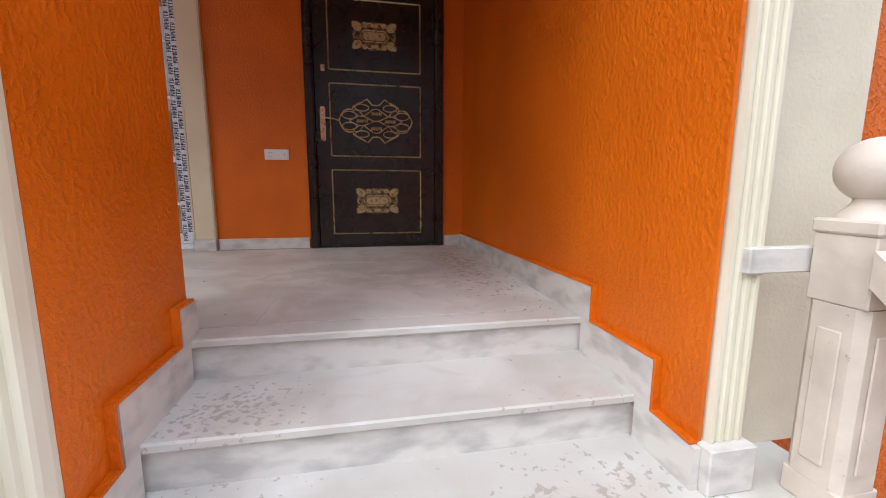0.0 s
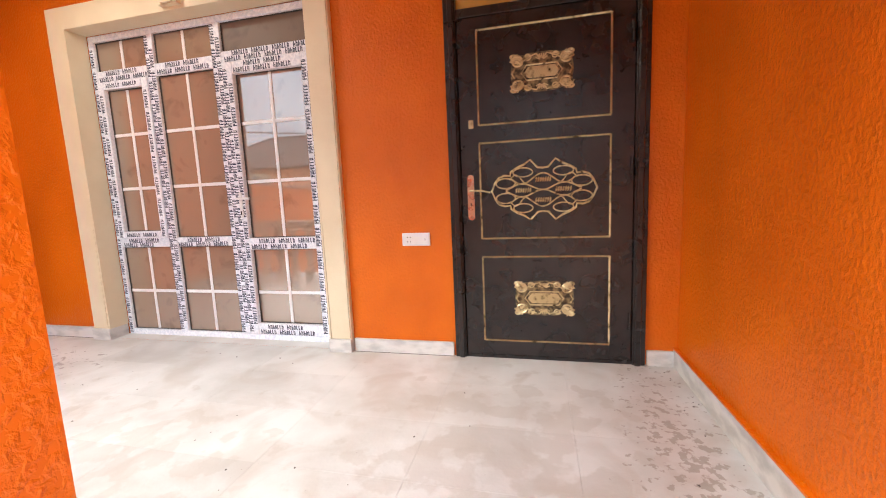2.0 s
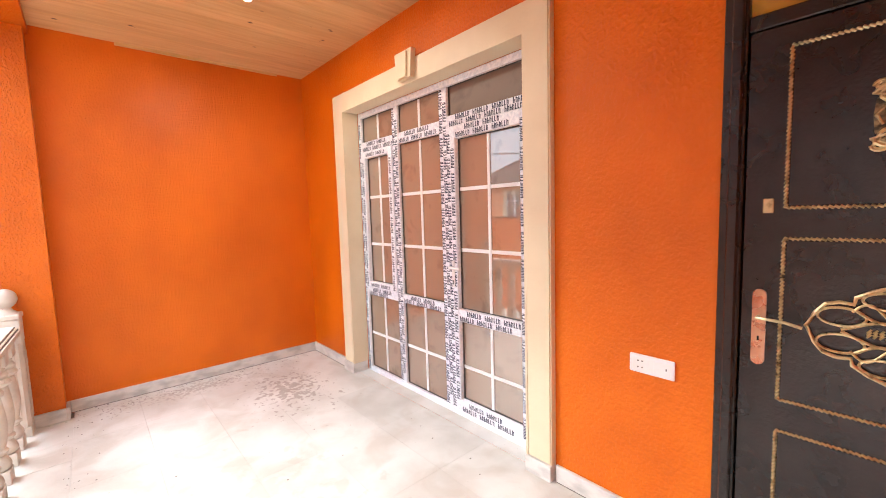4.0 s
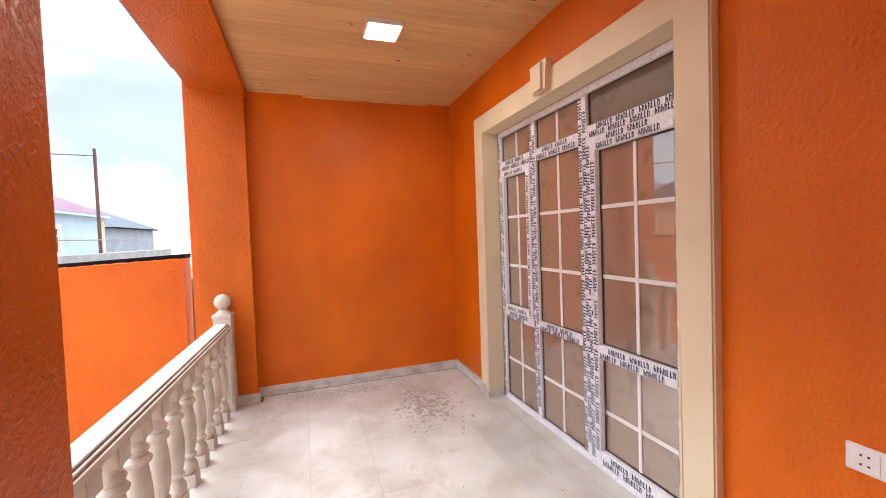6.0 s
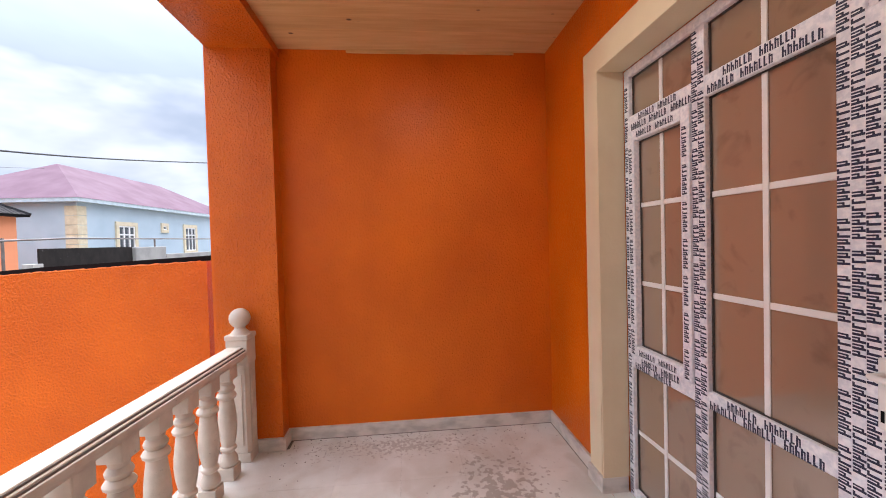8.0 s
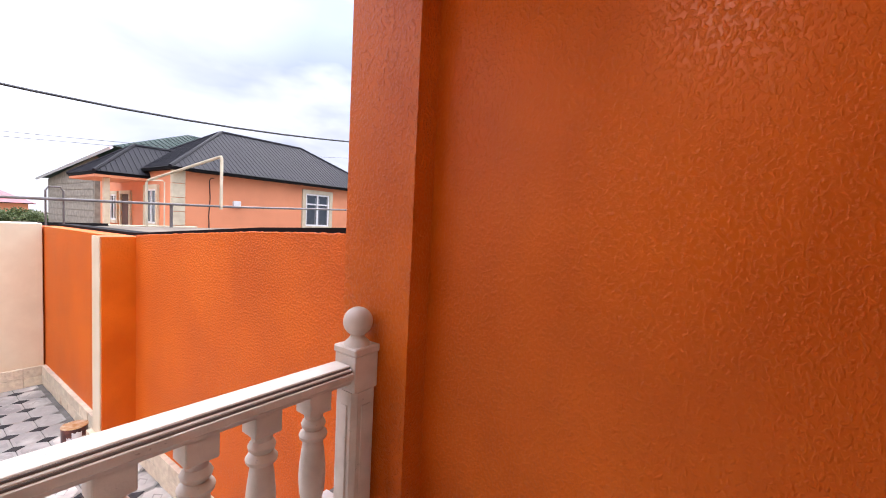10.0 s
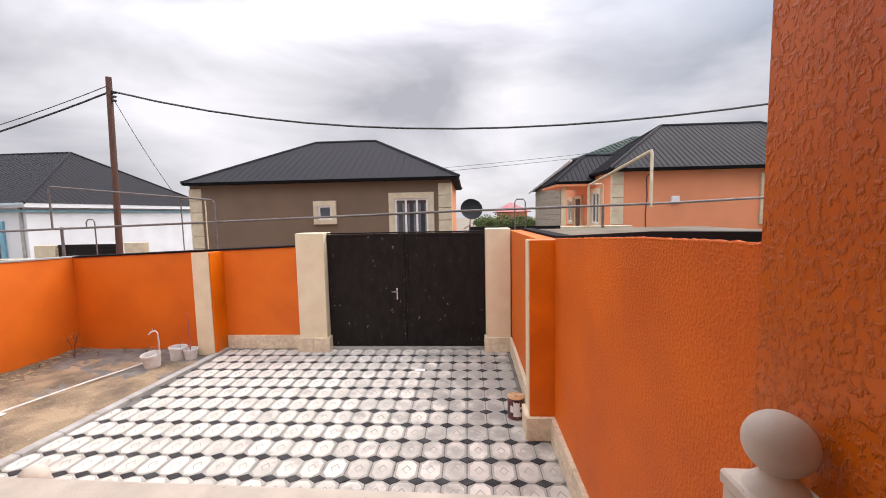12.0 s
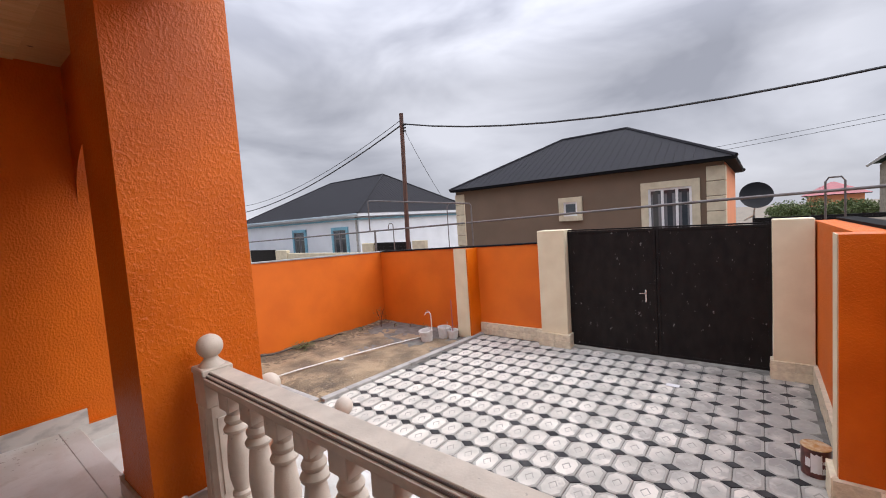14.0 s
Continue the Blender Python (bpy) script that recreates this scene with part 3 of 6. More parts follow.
for nm, g in (("baseboard", (XE, XE + 0.02, -1.979, -0.021)), ("baseboard", (XE + 0.0, -4.26, -0.02, -0.001)), ("baseboard", (-1.99, -1.30, -0.02, -0.001)),
              ("baseboard", (-0.165, -0.023, -0.02, -0.001)), ("baseboard", (XE + 0.0, -4.84, -2.0, -1.98)), ("baseboard", (-4.86, -4.84, FACE + 0.18, -2.001)),
              ("baseboard", (PX0 - 0.02, PX1 + 0.0005, INNER, INNER + 0.02)), ("baseboard", (PX0 - 0.02, PX0 - 0.001, FACE + 0.18, INNER - 0.001))):
    setting(nm, B(*g, F, F + 0.09, bevel=0.002), M_VEIN, "grey veined marble skirting")


# paint run over the top edge of the stepped skirting
for xa_, xb_, y0_ in ((-0.0235, -0.0008, 0.0), (PX1 + 0.0008, PX1 + 0.0235, INNER)):
    top_ = [(y0_, F + (SK if y0_ == 0.0 else 0.12)), (-2.15, F + (0.135 if y0_ == 0.0 else 0.12)), (-2.15, F - RISE + 0.145), (-2.50, F - RISE + 0.145), (-2.50, F - 2 * RISE + 0.13), (-2.655, F - 2 * RISE + 0.122)]
    bm = bmesh.new()
    for (ya_, za_), (yb_, zb_) in zip(top_, top_[1:]):
        if abs(ya_ - yb_) > 0.02:
            prism(bm, [(ya_, za_ + 0.0006), (yb_, zb_ + 0.0006), (yb_, zb_ + 0.010), (ya_, za_ + 0.010)], "x", xa_, xb_)
        else:
            prism(bm, [(ya_ - 0.0005, zb_ + 0.0106), (ya_ - 0.0005, za_ + 0.010), (ya_ - 0.011, za_ + 0.010), (ya_ - 0.011, zb_ + 0.0106)], "x", xa_, xb_)
    setting("baseboard_edge", bm, M_ORANGE, "orange paint over the skirting's top edge")

# cream trims round the entrance
def fluted(x0, x1, y0, y1, z0, z1):
    w = x1 - x0
    pts = [(x0, y1), (x0, y0 + 0.03)]
    for i in range(4):
        a = x0 + w * (0.06 + 0.235 * i)
        pts += [(a, y0 + (0.03 if i in (0,) else 0.008)), (a + w * 0.05, y0), (a + w * 0.14, y0), (a + w * 0.19, y0 + 0.008)]
    pts += [(x1, y0 + 0.03), (x1, y1)]
    return P(pts, "z", z0, z1)


ZT = F - 2 * RISE
for x0, x1, yb in ((0.013, 0.13, FACE - 0.001), (PX1 - 0.13, PX1 - 0.001, -2.646)):
    setting("trim", fluted(x0, x1, FACE - 0.17 - (0.02 if x0 < 0 else 0), yb, ZT + 0.13, 4.5), M_TRIM, "cream fluted trim beside the entrance", smooth=False)
    setting("trim", B(x0 - 0.012, x1 + 0.012, FACE - 0.20, yb, ZT, ZT + 0.129, bevel=0.004), M_VEIN, "grey marble foot block of the trim")
setting("trim", B(0.131, 0.58, FACE - 0.03, FACE - 0.001, ZT, 4.5), M_BEIGE, "beige stucco panel beside the entrance")

# ---- yard walls ----
def yard_wall(name, pts, axis, c0, c1, mat, label):
    return setting(name, P(pts, axis, c0, c1), mat, label)


yard_wall("wall_yard_west", [(-2.5, -0.1), (-6.02, -0.1), (-6.02, 2.435), (-3.7, 2.59), (-2.5, 2.64)], "x", -5.28, -5.04, M_YARD, "orange knockdown plaster yard wall")
yard_wall("wall_yard_west", [(-6.30, -0.1), (-9.55, -0.1), (-9.55, 2.39), (-6.30, 2.42)], "x", -5.28, -4.87, M_YARD, "orange plaster yard wall")
setting("wall_pier", B(-5.28, -4.745, -6.30, -6.02, -0.1, 2.42), M_SOFT, "orange pier of the yard wall")
setting("pier_face", B(-4.745, -4.735, -6.302, -6.055, 0.28, 2.42), M_CREAM, "cream painted face of the pier")
yard_wall("coping", [(-2.5, 2.641), (-3.7, 2.591), (-6.02, 2.436), (-6.3, 2.421), (-9.55, 2.391), (-9.55, 2.425), (-6.3, 2.452), (-6.02, 2.467), (-3.7, 2.628), (-2.5, 2.680)], "x", -5.31, -5.10, M_BLACK, "dark mortar coping of the yard wall")
# ragged edge of plaster left proud of the wall's top
lip_rng = random.Random(21)
bm = bmesh.new()
lip, y_ = [], -2.55
while y_ > -6.0:
    z_ = 2.59 + (y_ + 3.7) * 0.042 if y_ > -3.7 else 2.435 + (y_ + 6.02) * 0.0668
    lip.append((-5.048 + lip_rng.uniform(-0.003, 0.003), y_, z_ - 0.003 + lip_rng.uniform(-0.003, 0.004)))
    y_ -= lip_rng.uniform(0.012, 0.045)
tube(bm, lip, 0.010, 6)
setting("coping_edge", bm, M_YARD, "ragged orange plaster edge along the wall's top")
yard_wall("wall_yard_east", [(-2.5, -0.2), (-9.6, -0.2), (-9.6, 1.97), (-5.3, 2.12), (-2.5, 2.20)], "x", 4.40, 4.62, M_PINK, "smooth orange yard wall")
setting("pier_face", B(4.375, 4.399, -5.50, -5.0, 0.0, 2.10), M_CREAM, "cream painted pier of the yard wall")
yard_wall("coping", [(-2.5, 2.20), (-5.3, 2.12), (-9.6, 1.97), (-9.6, 1.995), (-5.3, 2.145), (-2.5, 2.225)], "x", 4.38, 4.64, M_CONC, "pale mortar coping of the yard wall")
yard_wall("wall_yard_south", [(4.40, -0.2), (4.40, 1.97), (-0.56, 2.13), (-0.56, -0.2)], "y", -9.57, -9.35, M_PINK, "smooth orange street wall")
yard_wall("coping", [(4.42, 1.97), (4.42, 2.00), (-0.56, 2.16), (-0.56, 2.13)], "y", -9.59, -9.33, M_BLACK, "dark coping strip of the street wall")
setting("wall_pier", P([(1.07, -0.1), (1.43, -0.1), (1.43, 2.06), (1.07, 2.07)], "y", -9.349, -8.92), M_ORANGE, "orange side of the garden pier")
setting("pier_face", P([(1.10, 0.0), (1.44, 0.0), (1.44, 2.08), (1.10, 2.09)], "y", -8.919, -8.90), M_CREAM, "cream painted front of the garden pier")
setting("gatepost", B(-1.145, -0.57, -9.60, -9.15, -0.1, 2.41, bevel=0.01), M_CREAM, "cream painted gate post with a stone foot")
setting("gatepost", B(-4.85, -4.37, -9.60, -9.15, -0.1, 2.44, bevel=0.01), M_CREAM, "cream painted gate post with a stone foot")

# ---- garden bed, kerb, pavement base ----
rng = random.Random(5)
gy = [-4.94 - 4.41 * i / 60 for i in range(61)]
bm = bmesh.new()
def soil_at(i, y):
    xk = 1.35 + (y + 5.0) * 0.0721
    x = xk + (4.40 - xk) * i / 44
    z = 0.06 - 0.1 * (-4.98 - y) / 4.37 + 0.035 * noise.noise((x * 1.6, y * 1.6, 0)) + 0.018 * noise.noise((x * 7, y * 7, 3)) + 0.010 * noise.noise((x * 15, y * 15, 5))
    z += 0.08 * max(0, 1 - (4.4 - x) / 0.5) * (0.6 + 0.6 * noise.noise((y * 2.4, 1, 1)))
    edge = min(1.0, (x - xk) / 0.3, (-4.93 - y) / 0.25)
    return x, y, z * edge + 0.0 * (1 - edge) if z > 0 else z


grid = [[bm.verts.new(soil_at(i, y)) for y in gy] for i in range(45)]
for i in range(44):
    for j in range(60):
        bm.faces.new((grid[i][j], grid[i + 1][j], grid[i + 1][j + 1], grid[i][j + 1]))
setting("soil", bm, M_SOIL, "bare dry garden soil with darker patches", smooth=True)

# ---- terrace railing ----
def baluster_profile(h):
    p = [(0.040, 0.0), (0.050, 0.012), (0.054, 0.03), (0.050, 0.055), (0.036, 0.085), (0.034, 0.095), (0.047, 0.107), (0.047, 0.122), (0.036, 0.135), (0.040, 0.15),
         (0.051, 0.21), (0.055, 0.27), (0.053, 0.33), (0.047, 0.39), (0.041, 0.44), (0.039, 0.450), (0.055, 0.461), (0.058, 0.476), (0.050, 0.490), (0.037, 0.50),
         (0.047, 0.513), (0.050, 0.527), (0.044, 0.54), (0.036, 0.55), (0.042, 0.58)]
    return [(r, t * h / 0.58) for r, t in p]


def make_baluster(x, y, z, h, group):
    t = thing("baluster", (x, y, z), "turned cast stone baluster with square foot and head under the handrail", "baluster", group)
    part("foot", box(bmesh.new(), -0.05, 0.05, -0.05, 0.05, 0, 0.085 * h / 0.74, bevel=0.004), M_RAIL, t)
    part("shaft", lathe(bmesh.new(), baluster_profile(h * 0.76), z=0.085 * h / 0.74, seg=18), M_RAIL, t, smooth=True)
    part("head", box(bmesh.new(), -0.052, 0.052, -0.05, 0.05, 0.085 * h / 0.74 + h * 0.76, h, bevel=0.004), M_RAIL, t)
    return t


def make_newel(x, y, z, top, label, w=0.075, ball=0.083):
    """A post with chamfered panels, a cap and a ball. top: the height of the cap's top."""
    t = thing("newel_post", (x, y, z), label, "newel post", "newel posts")
    h = top - z
    bm = bmesh.new()
    q, c = w, w * 0.30
    box(bm, -q, q, -q, q, 0, 0.07, bevel=0.004)
    oct_ = [(-q + c, -q), (q - c, -q), (q, -q + c), (q, q - c), (q - c, q), (-q + c, q), (-q, q - c), (-q, -q + c)]
    prism(bm, oct_, "z", 0.07, h - 0.20)
    box(bm, -q, q, -q, q, h - 0.20, h - 0.035, bevel=0.004)
    part("shaft", bm, M_RAIL, t)
    for sx, sy in ((0, -1), (0, 1), (-1, 0), (1, 0)):
        bm = bmesh.new()
        a, d = w * 0.42, 0.006
        if sx == 0:
            box(bm, -a, a, sy * q - (d if sy < 0 else 0), sy * q + (0 if sy < 0 else d), 0.12, h - 0.26, bevel=0.004)
        else:
            box(bm, sx * q - (d if sx < 0 else 0), sx * q + (0 if sx < 0 else d), -a, a, 0.12, h - 0.26, bevel=0.004)
        part("panel", bm, M_RAIL, t, "raised long panel on the post")
    part("cap", box(bmesh.new(), -q - 0.006, q + 0.006, -q - 0.006, q + 0.006, h - 0.035, h, bevel=0.006), M_RAIL, t)
    r = ball
    prof = [(0.062, 0.0), (0.055, 0.012), (0.040, 0.026), (0.033, 0.038), (0.033, 0.050)]
    zc = 0.046 + math.sqrt(r * r - 0.034 ** 2)
    a0 = math.asin(0.034 / r)
    prof += [(r * math.sin(a0 + (math.pi - a0 - 0.08) * i / 13), zc - r * math.cos(a0 + (math.pi - a0 - 0.08) * i / 13)) for i in range(14)]
    part("ball", lathe(bmesh.new(), prof, z=h, seg=28), M_RAIL, t, "stone ball finial", smooth=True)
    return t


RX0, RY0, RX1, RY1 = -4.785, -2.235, -2.08, -2.315      # the balustrade's two ends
ANG = math.atan2(RY1 - RY0, RX1 - RX0)
RL = math.hypot(RX1 - RX0, RY1 - RY0)
make_newel(RX1, RY1, F, 2.095, "cast stone newel post with ball finial beside the orange pillar", w=0.069, ball=0.063).rotation_euler.z = ANG
make_newel(RX0, RY0, F, 2.158, "cast stone newel post with ball finial against the end pilaster", w=0.069, ball=0.067).rotation_euler.z = ANG
for k in range(1, 12):
    make_baluster(RX0 + (RX1 - RX0) * k / 12, RY0 + (RY1 - RY0) * k / 12, F, 0.70, "balusters of the terrace").rotation_euler.z = ANG
hr = thing("handrail", (RX0, RY0, F), "long pale cast stone handrail with dark grooves on the terrace balustrade", "handrail")
hr.rotation_euler.z = ANG
ztop = 2.083 - F
prof = [(-0.048, -0.079), (-0.06, -0.066), (-0.06, -0.034), (-0.055, -0.030), (-0.06, -0.026), (-0.06, -0.008), (-0.052, 0.0), (0.040, 0.0),
        (0.043, -0.003), (0.043, -0.012), (0.055, -0.014), (0.057, -0.016), (0.057, -0.027), (0.069, -0.029), (0.070, -0.033), (0.070, -0.056), (0.055, -0.066), (0.052, -0.079)]
part("rail", P([(a, ztop + b) for a, b in prof], "x", 0.076, RL - 0.076), M_RAIL, hr)
# thin dark strips set into the rail's outer groove and two step corners
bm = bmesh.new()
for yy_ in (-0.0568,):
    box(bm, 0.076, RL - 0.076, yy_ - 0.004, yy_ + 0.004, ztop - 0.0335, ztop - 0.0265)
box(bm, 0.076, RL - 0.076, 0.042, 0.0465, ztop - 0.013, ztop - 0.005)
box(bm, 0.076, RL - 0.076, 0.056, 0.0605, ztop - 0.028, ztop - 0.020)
part("groove", bm, M_GROOVE, hr, "dark lines along the handrail grooves")

# stair flank posts and rails
def flank(x, za, zb, ya, yb, label):
    a = make_newel(x, ya, ZT, za - 0.117, label, w=0.064, ball=0.073)
    b = make_newel(x + (0.04 if x < -1 else -0.04), yb, F - 4 * RISE, zb - 0.117, label, w=0.064, ball=0.073)
    xx = x + (0.02 if x < -1 else -0.02)
    t = thing("handrail", (xx, (ya + yb) / 2, zb - 0.3), "short sloping cast stone handrail beside the entrance steps", "handrail")
    o = part("rail", P([(ya - 0.067, za - 0.26), (yb + 0.067, zb - 0.26), (yb + 0.067, zb - 0.18), (ya - 0.067, za - 0.18)], "x", xx - 0.055, xx + 0.055), M_RAIL, t)
    o.matrix_parent_inverse = Matrix.Translation(tuple(-c for c in t.location))
    return t


flank(-1.75, 1.76, 1.34, -2.78, -3.39, "pale stone newel post with a ball by the entrance steps")
flank(0.295, 1.855, 1.43, -2.76, -3.35, "pale stone newel post with a ball by the entrance steps")
setting("ledge", B(0.06, 0.37, FACE - 0.19, FACE - 0.161, 1.60, 1.665, bevel=0.004), M_VEIN, "grey marble ledge joining the post to the facade")


# ---- entrance door ----
def entrance_door():
    x0, x1, y = -1.285, -0.175, -0.02
    d = thing("entrance_door", ((x0 + x1) / 2, 0.02, F), "closed dark brown steel entrance door with gilt ornaments and a gold transom", "door")
    off = Matrix.Translation((-(x0 + x1) / 2, -0.02, -F))
    made = []

    def add(name, bm, mat, label="", smooth=False, parent=None):
        o = part(name, bm, mat, parent or d, label, smooth)
        o.matrix_parent_inverse = off if parent is None else Matrix()
        made.append(o)
        return o
    top = 3.755
    bm = bmesh.new()
    for a, b in ((x0, x0 + 0.07), (x1 - 0.07, x1)):
        box(bm, a, b, y - 0.005, y + 0.10, F, top, bevel=0.004)
        s = 1 if a == x0 else -1
        c = (a + b) / 2
        box(bm, c - 0.018 + s * 0.008, c + 0.018 + s * 0.008, y - 0.02, y - 0.0051, F, top - 0.03, bevel=0.006)
    box(bm, x0 + 0.0701, x1 - 0.0701, y - 0.003, y + 0.10, top - 0.06, top, bevel=0.004)
    box(bm, x0 + 0.0701, x1 - 0.0701, y + 0.002, y + 0.10, 3.335, 3.385, bevel=0.004)
    box(bm, x0 + 0.0701, x1 - 0.0701, y + 0.01, y + 0.10, F, F + 0.02)
    add("frame", bm, M_DOOR, "dark steel door frame")
    add("transom", B(x0 + 0.0702, x1 - 0.0702, y + 0.03, y + 0.04, 3.3851, top - 0.0601), M_GOLD, "gold patterned transom glass")
    leaf = add("leaf", B(x0 + 0.0725, x1 - 0.0725, y + 0.008, y + 0.07, F + 0.021, 3.332, bevel=0.004), M_DOOR, "dark brown steel leaf")

    def sub(name, bm, mat, label="", smooth=False):
        o = part(name, bm, mat, leaf, label, smooth)
        return o
    yf = y + 0.008
    for za, zb in ((1.425, 1.950), (2.063, 2.628), (2.732, 3.258)):
        xa, xb = -1.097, -0.370
        sub("panel", B(xa + 0.006, xb - 0.006, yf - 0.004, yf - 0.0005, za + 0.006, zb - 0.006, bevel=0.002), M_DOOR, "smooth inset steel panel")
        bm = bmesh.new()
        path = [(xa, za, xb, za), (xb, za, xb, zb), (xb, zb, xa, zb), (xa, zb, xa, za)]
        for ax, az, bx, bz in path:
            L = math.hypot(bx - ax, bz - az)
            n = int(L / 0.013)
            ux, uz = (bx - ax) / L, (bz - az) / L
            for i in range(n):
                s0 = i * L / n
                p = Vector((ax + ux * s0, yf - 0.004, az + uz * s0)) - Vector((uz, 0, -ux)) * 0.004
                q = Vector((ax + ux * (s0 + 0.013), yf - 0.004, az + uz * (s0 + 0.013))) + Vector((uz, 0, -ux)) * 0.004
                tube(bm, [p, q], 0.0046, 4)
        sub("rope_border", bm, M_BRASS, "twisted gilt rope border", smooth=True)
    # cast plates: a frame round a hatched field, curls all round
    for cx_, cz in ((-0.735, 2.995), (-0.735, 1.698)):
        W, H = 0.345, 0.215
        bm = bmesh.new()
        out = []
        for k in range(72):
            q = math.tau * k / 72
            e = 0.94 + 0.05 * math.cos(12 * q)
            sx, sz = math.copysign(abs(math.cos(q)) ** 0.30, math.cos(q)), math.copysign(abs(math.sin(q)) ** 0.30, math.sin(q))
            out.append((cx_ + sx * e * W / 2, cz + sz * e * H / 2))
        prism(bm, out, "y", yf - 0.008, yf - 0.004)
        sub("cast_plate", bm, M_PLATE, "cast gilt plate with scrolls round a plain field")
        bm = bmesh.new()
        yp = yf - 0.0095
        a, b_ = W * 0.30, H * 0.19
        hexa = [(-a * 0.80, -b_), (-a * 1.08, 0), (-a * 0.80, b_), (a * 0.80, b_), (a * 1.08, 0), (a * 0.80, -b_)]
        tube(bm, [(cx_ + px_, yp, cz + pz_) for px_, pz_ in hexa], 0.0046, 6, closed=True)
        prism(bm, [(cx_ + px_ * 0.86, cz + pz_ * 0.74) for px_, pz_ in hexa], "y", yf - 0.0100, yf - 0.0079)
        for k in range(-8, 9):                    # hatching on the field
            for d in (-1, 1):
                xm = cx_ + k * a * 0.092
                tube(bm, [(xm - d * 0.010, yf - 0.0108, cz - b_ * 0.66), (xm + d * 0.010, yf - 0.0108, cz + b_ * 0.66)], 0.0012, 4)
        for sx in (-1, 1):
            for sz in (-1, 1):
                for (ox, oz, R, turns, rr) in ((0.385, 0.29, 0.036, 15, 0.0062), (0.445, 0.40, 0.020, 10, 0.0046), (0.215, 0.37, 0.020, 11, 0.0042)):
                    n_ = turns
                    tube(bm, [(cx_ + sx * (W * ox + (R - R * 0.055 * q * 0.9) * math.cos(q)), yp - 0.003 + 0.0003 * q, cz + sz * (H * oz + (R - R * 0.055 * q * 0.9) * math.sin(q) * 0.85))
                              for q in [i / 1.9 for i in range(n_ + 6)]], rr, 6)
                tube(bm, [(cx_ + sx * W * 0.36, yf - 0.008, cz + sz * H * 0.26), (cx_ + sx * W * 0.40, yf - 0.013, cz + sz * H * 0.31)], 0.011, 8)
                # leaf ribs fanning out at the corner
                for k in range(4):
                    q = 0.15 + 0.42 * k
                    tube(bm, [(cx_ + sx * (W * 0.34 + 0.020 * math.cos(q)), yp - 0.002, cz + sz * (H * 0.24 + 0.018 * math.sin(q))),
                              (cx_ + sx * (W * 0.36 + 0.052 * math.cos(q)), yp - 0.004, cz + sz * (H * 0.28 + 0.044 * math.sin(q)))], 0.0040, 5)
            # side crest, and a sweep along the long edges
            tube(bm, [(cx_ + sx * W * 0.43, yp, cz - H * 0.12), (cx_ + sx * W * 0.475, yp - 0.003, cz), (cx_ + sx * W * 0.43, yp, cz + H * 0.12)], 0.0058, 6)
            for sz in (-1, 1):
                tube(bm, [(cx_ + sx * W * (0.33 - 0.33 * i / 8), yp - 0.001, cz + sz * H * (0.27 + 0.19 * math.sin(i / 8 * math.pi / 2) - 0.09 * (i > 6))) for i in range(9)], 0.0044, 6)
        for sz in (-1, 1):
            for k in range(-3, 4):                # palmette in the middle of the long edges
                q = math.pi / 2 + k * 0.36
                tube(bm, [(cx_ + 0.010 * math.cos(q), yp - 0.001, cz + sz * (H * 0.285 + 0.008 * math.sin(q))), (cx_ + 0.036 * math.cos(q), yp - 0.003, cz + sz * (H * 0.285 + 0.033 * math.sin(q)))], 0.0036, 5)
        part("curls", bm, M_BRASS, leaf, "raised gilt curls of the plate", True)
    # scrolled oval
    bm = bmesh.new()
    cx_, cz, A, H = -0.735, 2.343, 0.295, 0.172
    yo = yf - 0.012
    half = [(-1.0, 0.0), (-0.93, 0.28), (-0.85, 0.46), (-0.74, 0.52), (-0.63, 0.50), (-0.62, 0.62), (-0.50, 0.76), (-0.36, 0.86), (-0.24, 1.0), (-0.10, 0.74), (0.0, 0.72)]
    up = half + [(-a, b) for a, b in half[-2::-1]]
    out = up + [(a, -b) for a, b in up[-2:0:-1]]
    tube(bm, [(cx_ + a * A, yo, cz + b * H) for a, b in out], 0.0065, 6, closed=True)
    for s in (-1, 1):
        for wave, wr in ((lambda a: 0.11 * (1 - math.cos(a * math.tau / 0.8)), 0.72), (lambda a: 0.38 + 0.17 * math.cos(a * math.tau / 0.8), 0.60)):
            tube(bm, [(cx_ + (-wr + 2 * wr * i / 60) * A, yo - 0.002, cz + s * wave(-wr + 2 * wr * i / 60) * H) for i in range(61)], 0.0048, 5)
        for sx in (-1, 1):                     # loops at the ends and corners
            for (ox, oz, rx, rz) in ((0.76, 0.25, 0.15, 0.17), (0.42, 0.60, 0.15, 0.15)):
                pts = [(cx_ + sx * (ox + rx * math.cos(q) - 0.25 * rx * (1 - math.cos(q))) * A, yo - 0.001, cz + s * (oz + rz * math.sin(q)) * H) for q in [2 * math.pi * k / 22 for k in range(22)]]
                tube(bm, pts, 0.0045, 5, closed=True)
            pts = [(cx_ + sx * (0.64 - 0.32 * k / 12) * A, yo - 0.001, cz + s * (0.36 + 0.16 * math.sin(k / 12 * math.pi * 1.4)) * H) for k in range(13)]
            tube(bm, pts, 0.004, 5)
    for ox, oz in ((-0.38, 0.0), (0.38, 0.0), (0.0, 0.34), (0.0, -0.34)):
        for k in range(3):
            for j in range(-3, 4):
                zz = cz + (oz + 0.045 * (k - 1)) * H
                tube(bm, [(cx_ + (ox + 0.045 * j - 0.01) * A, yo + 0.004, zz - 0.006), (cx_ + (ox + 0.045 * j + 0.02) * A, yo + 0.002, zz + 0.006)], 0.003, 4)
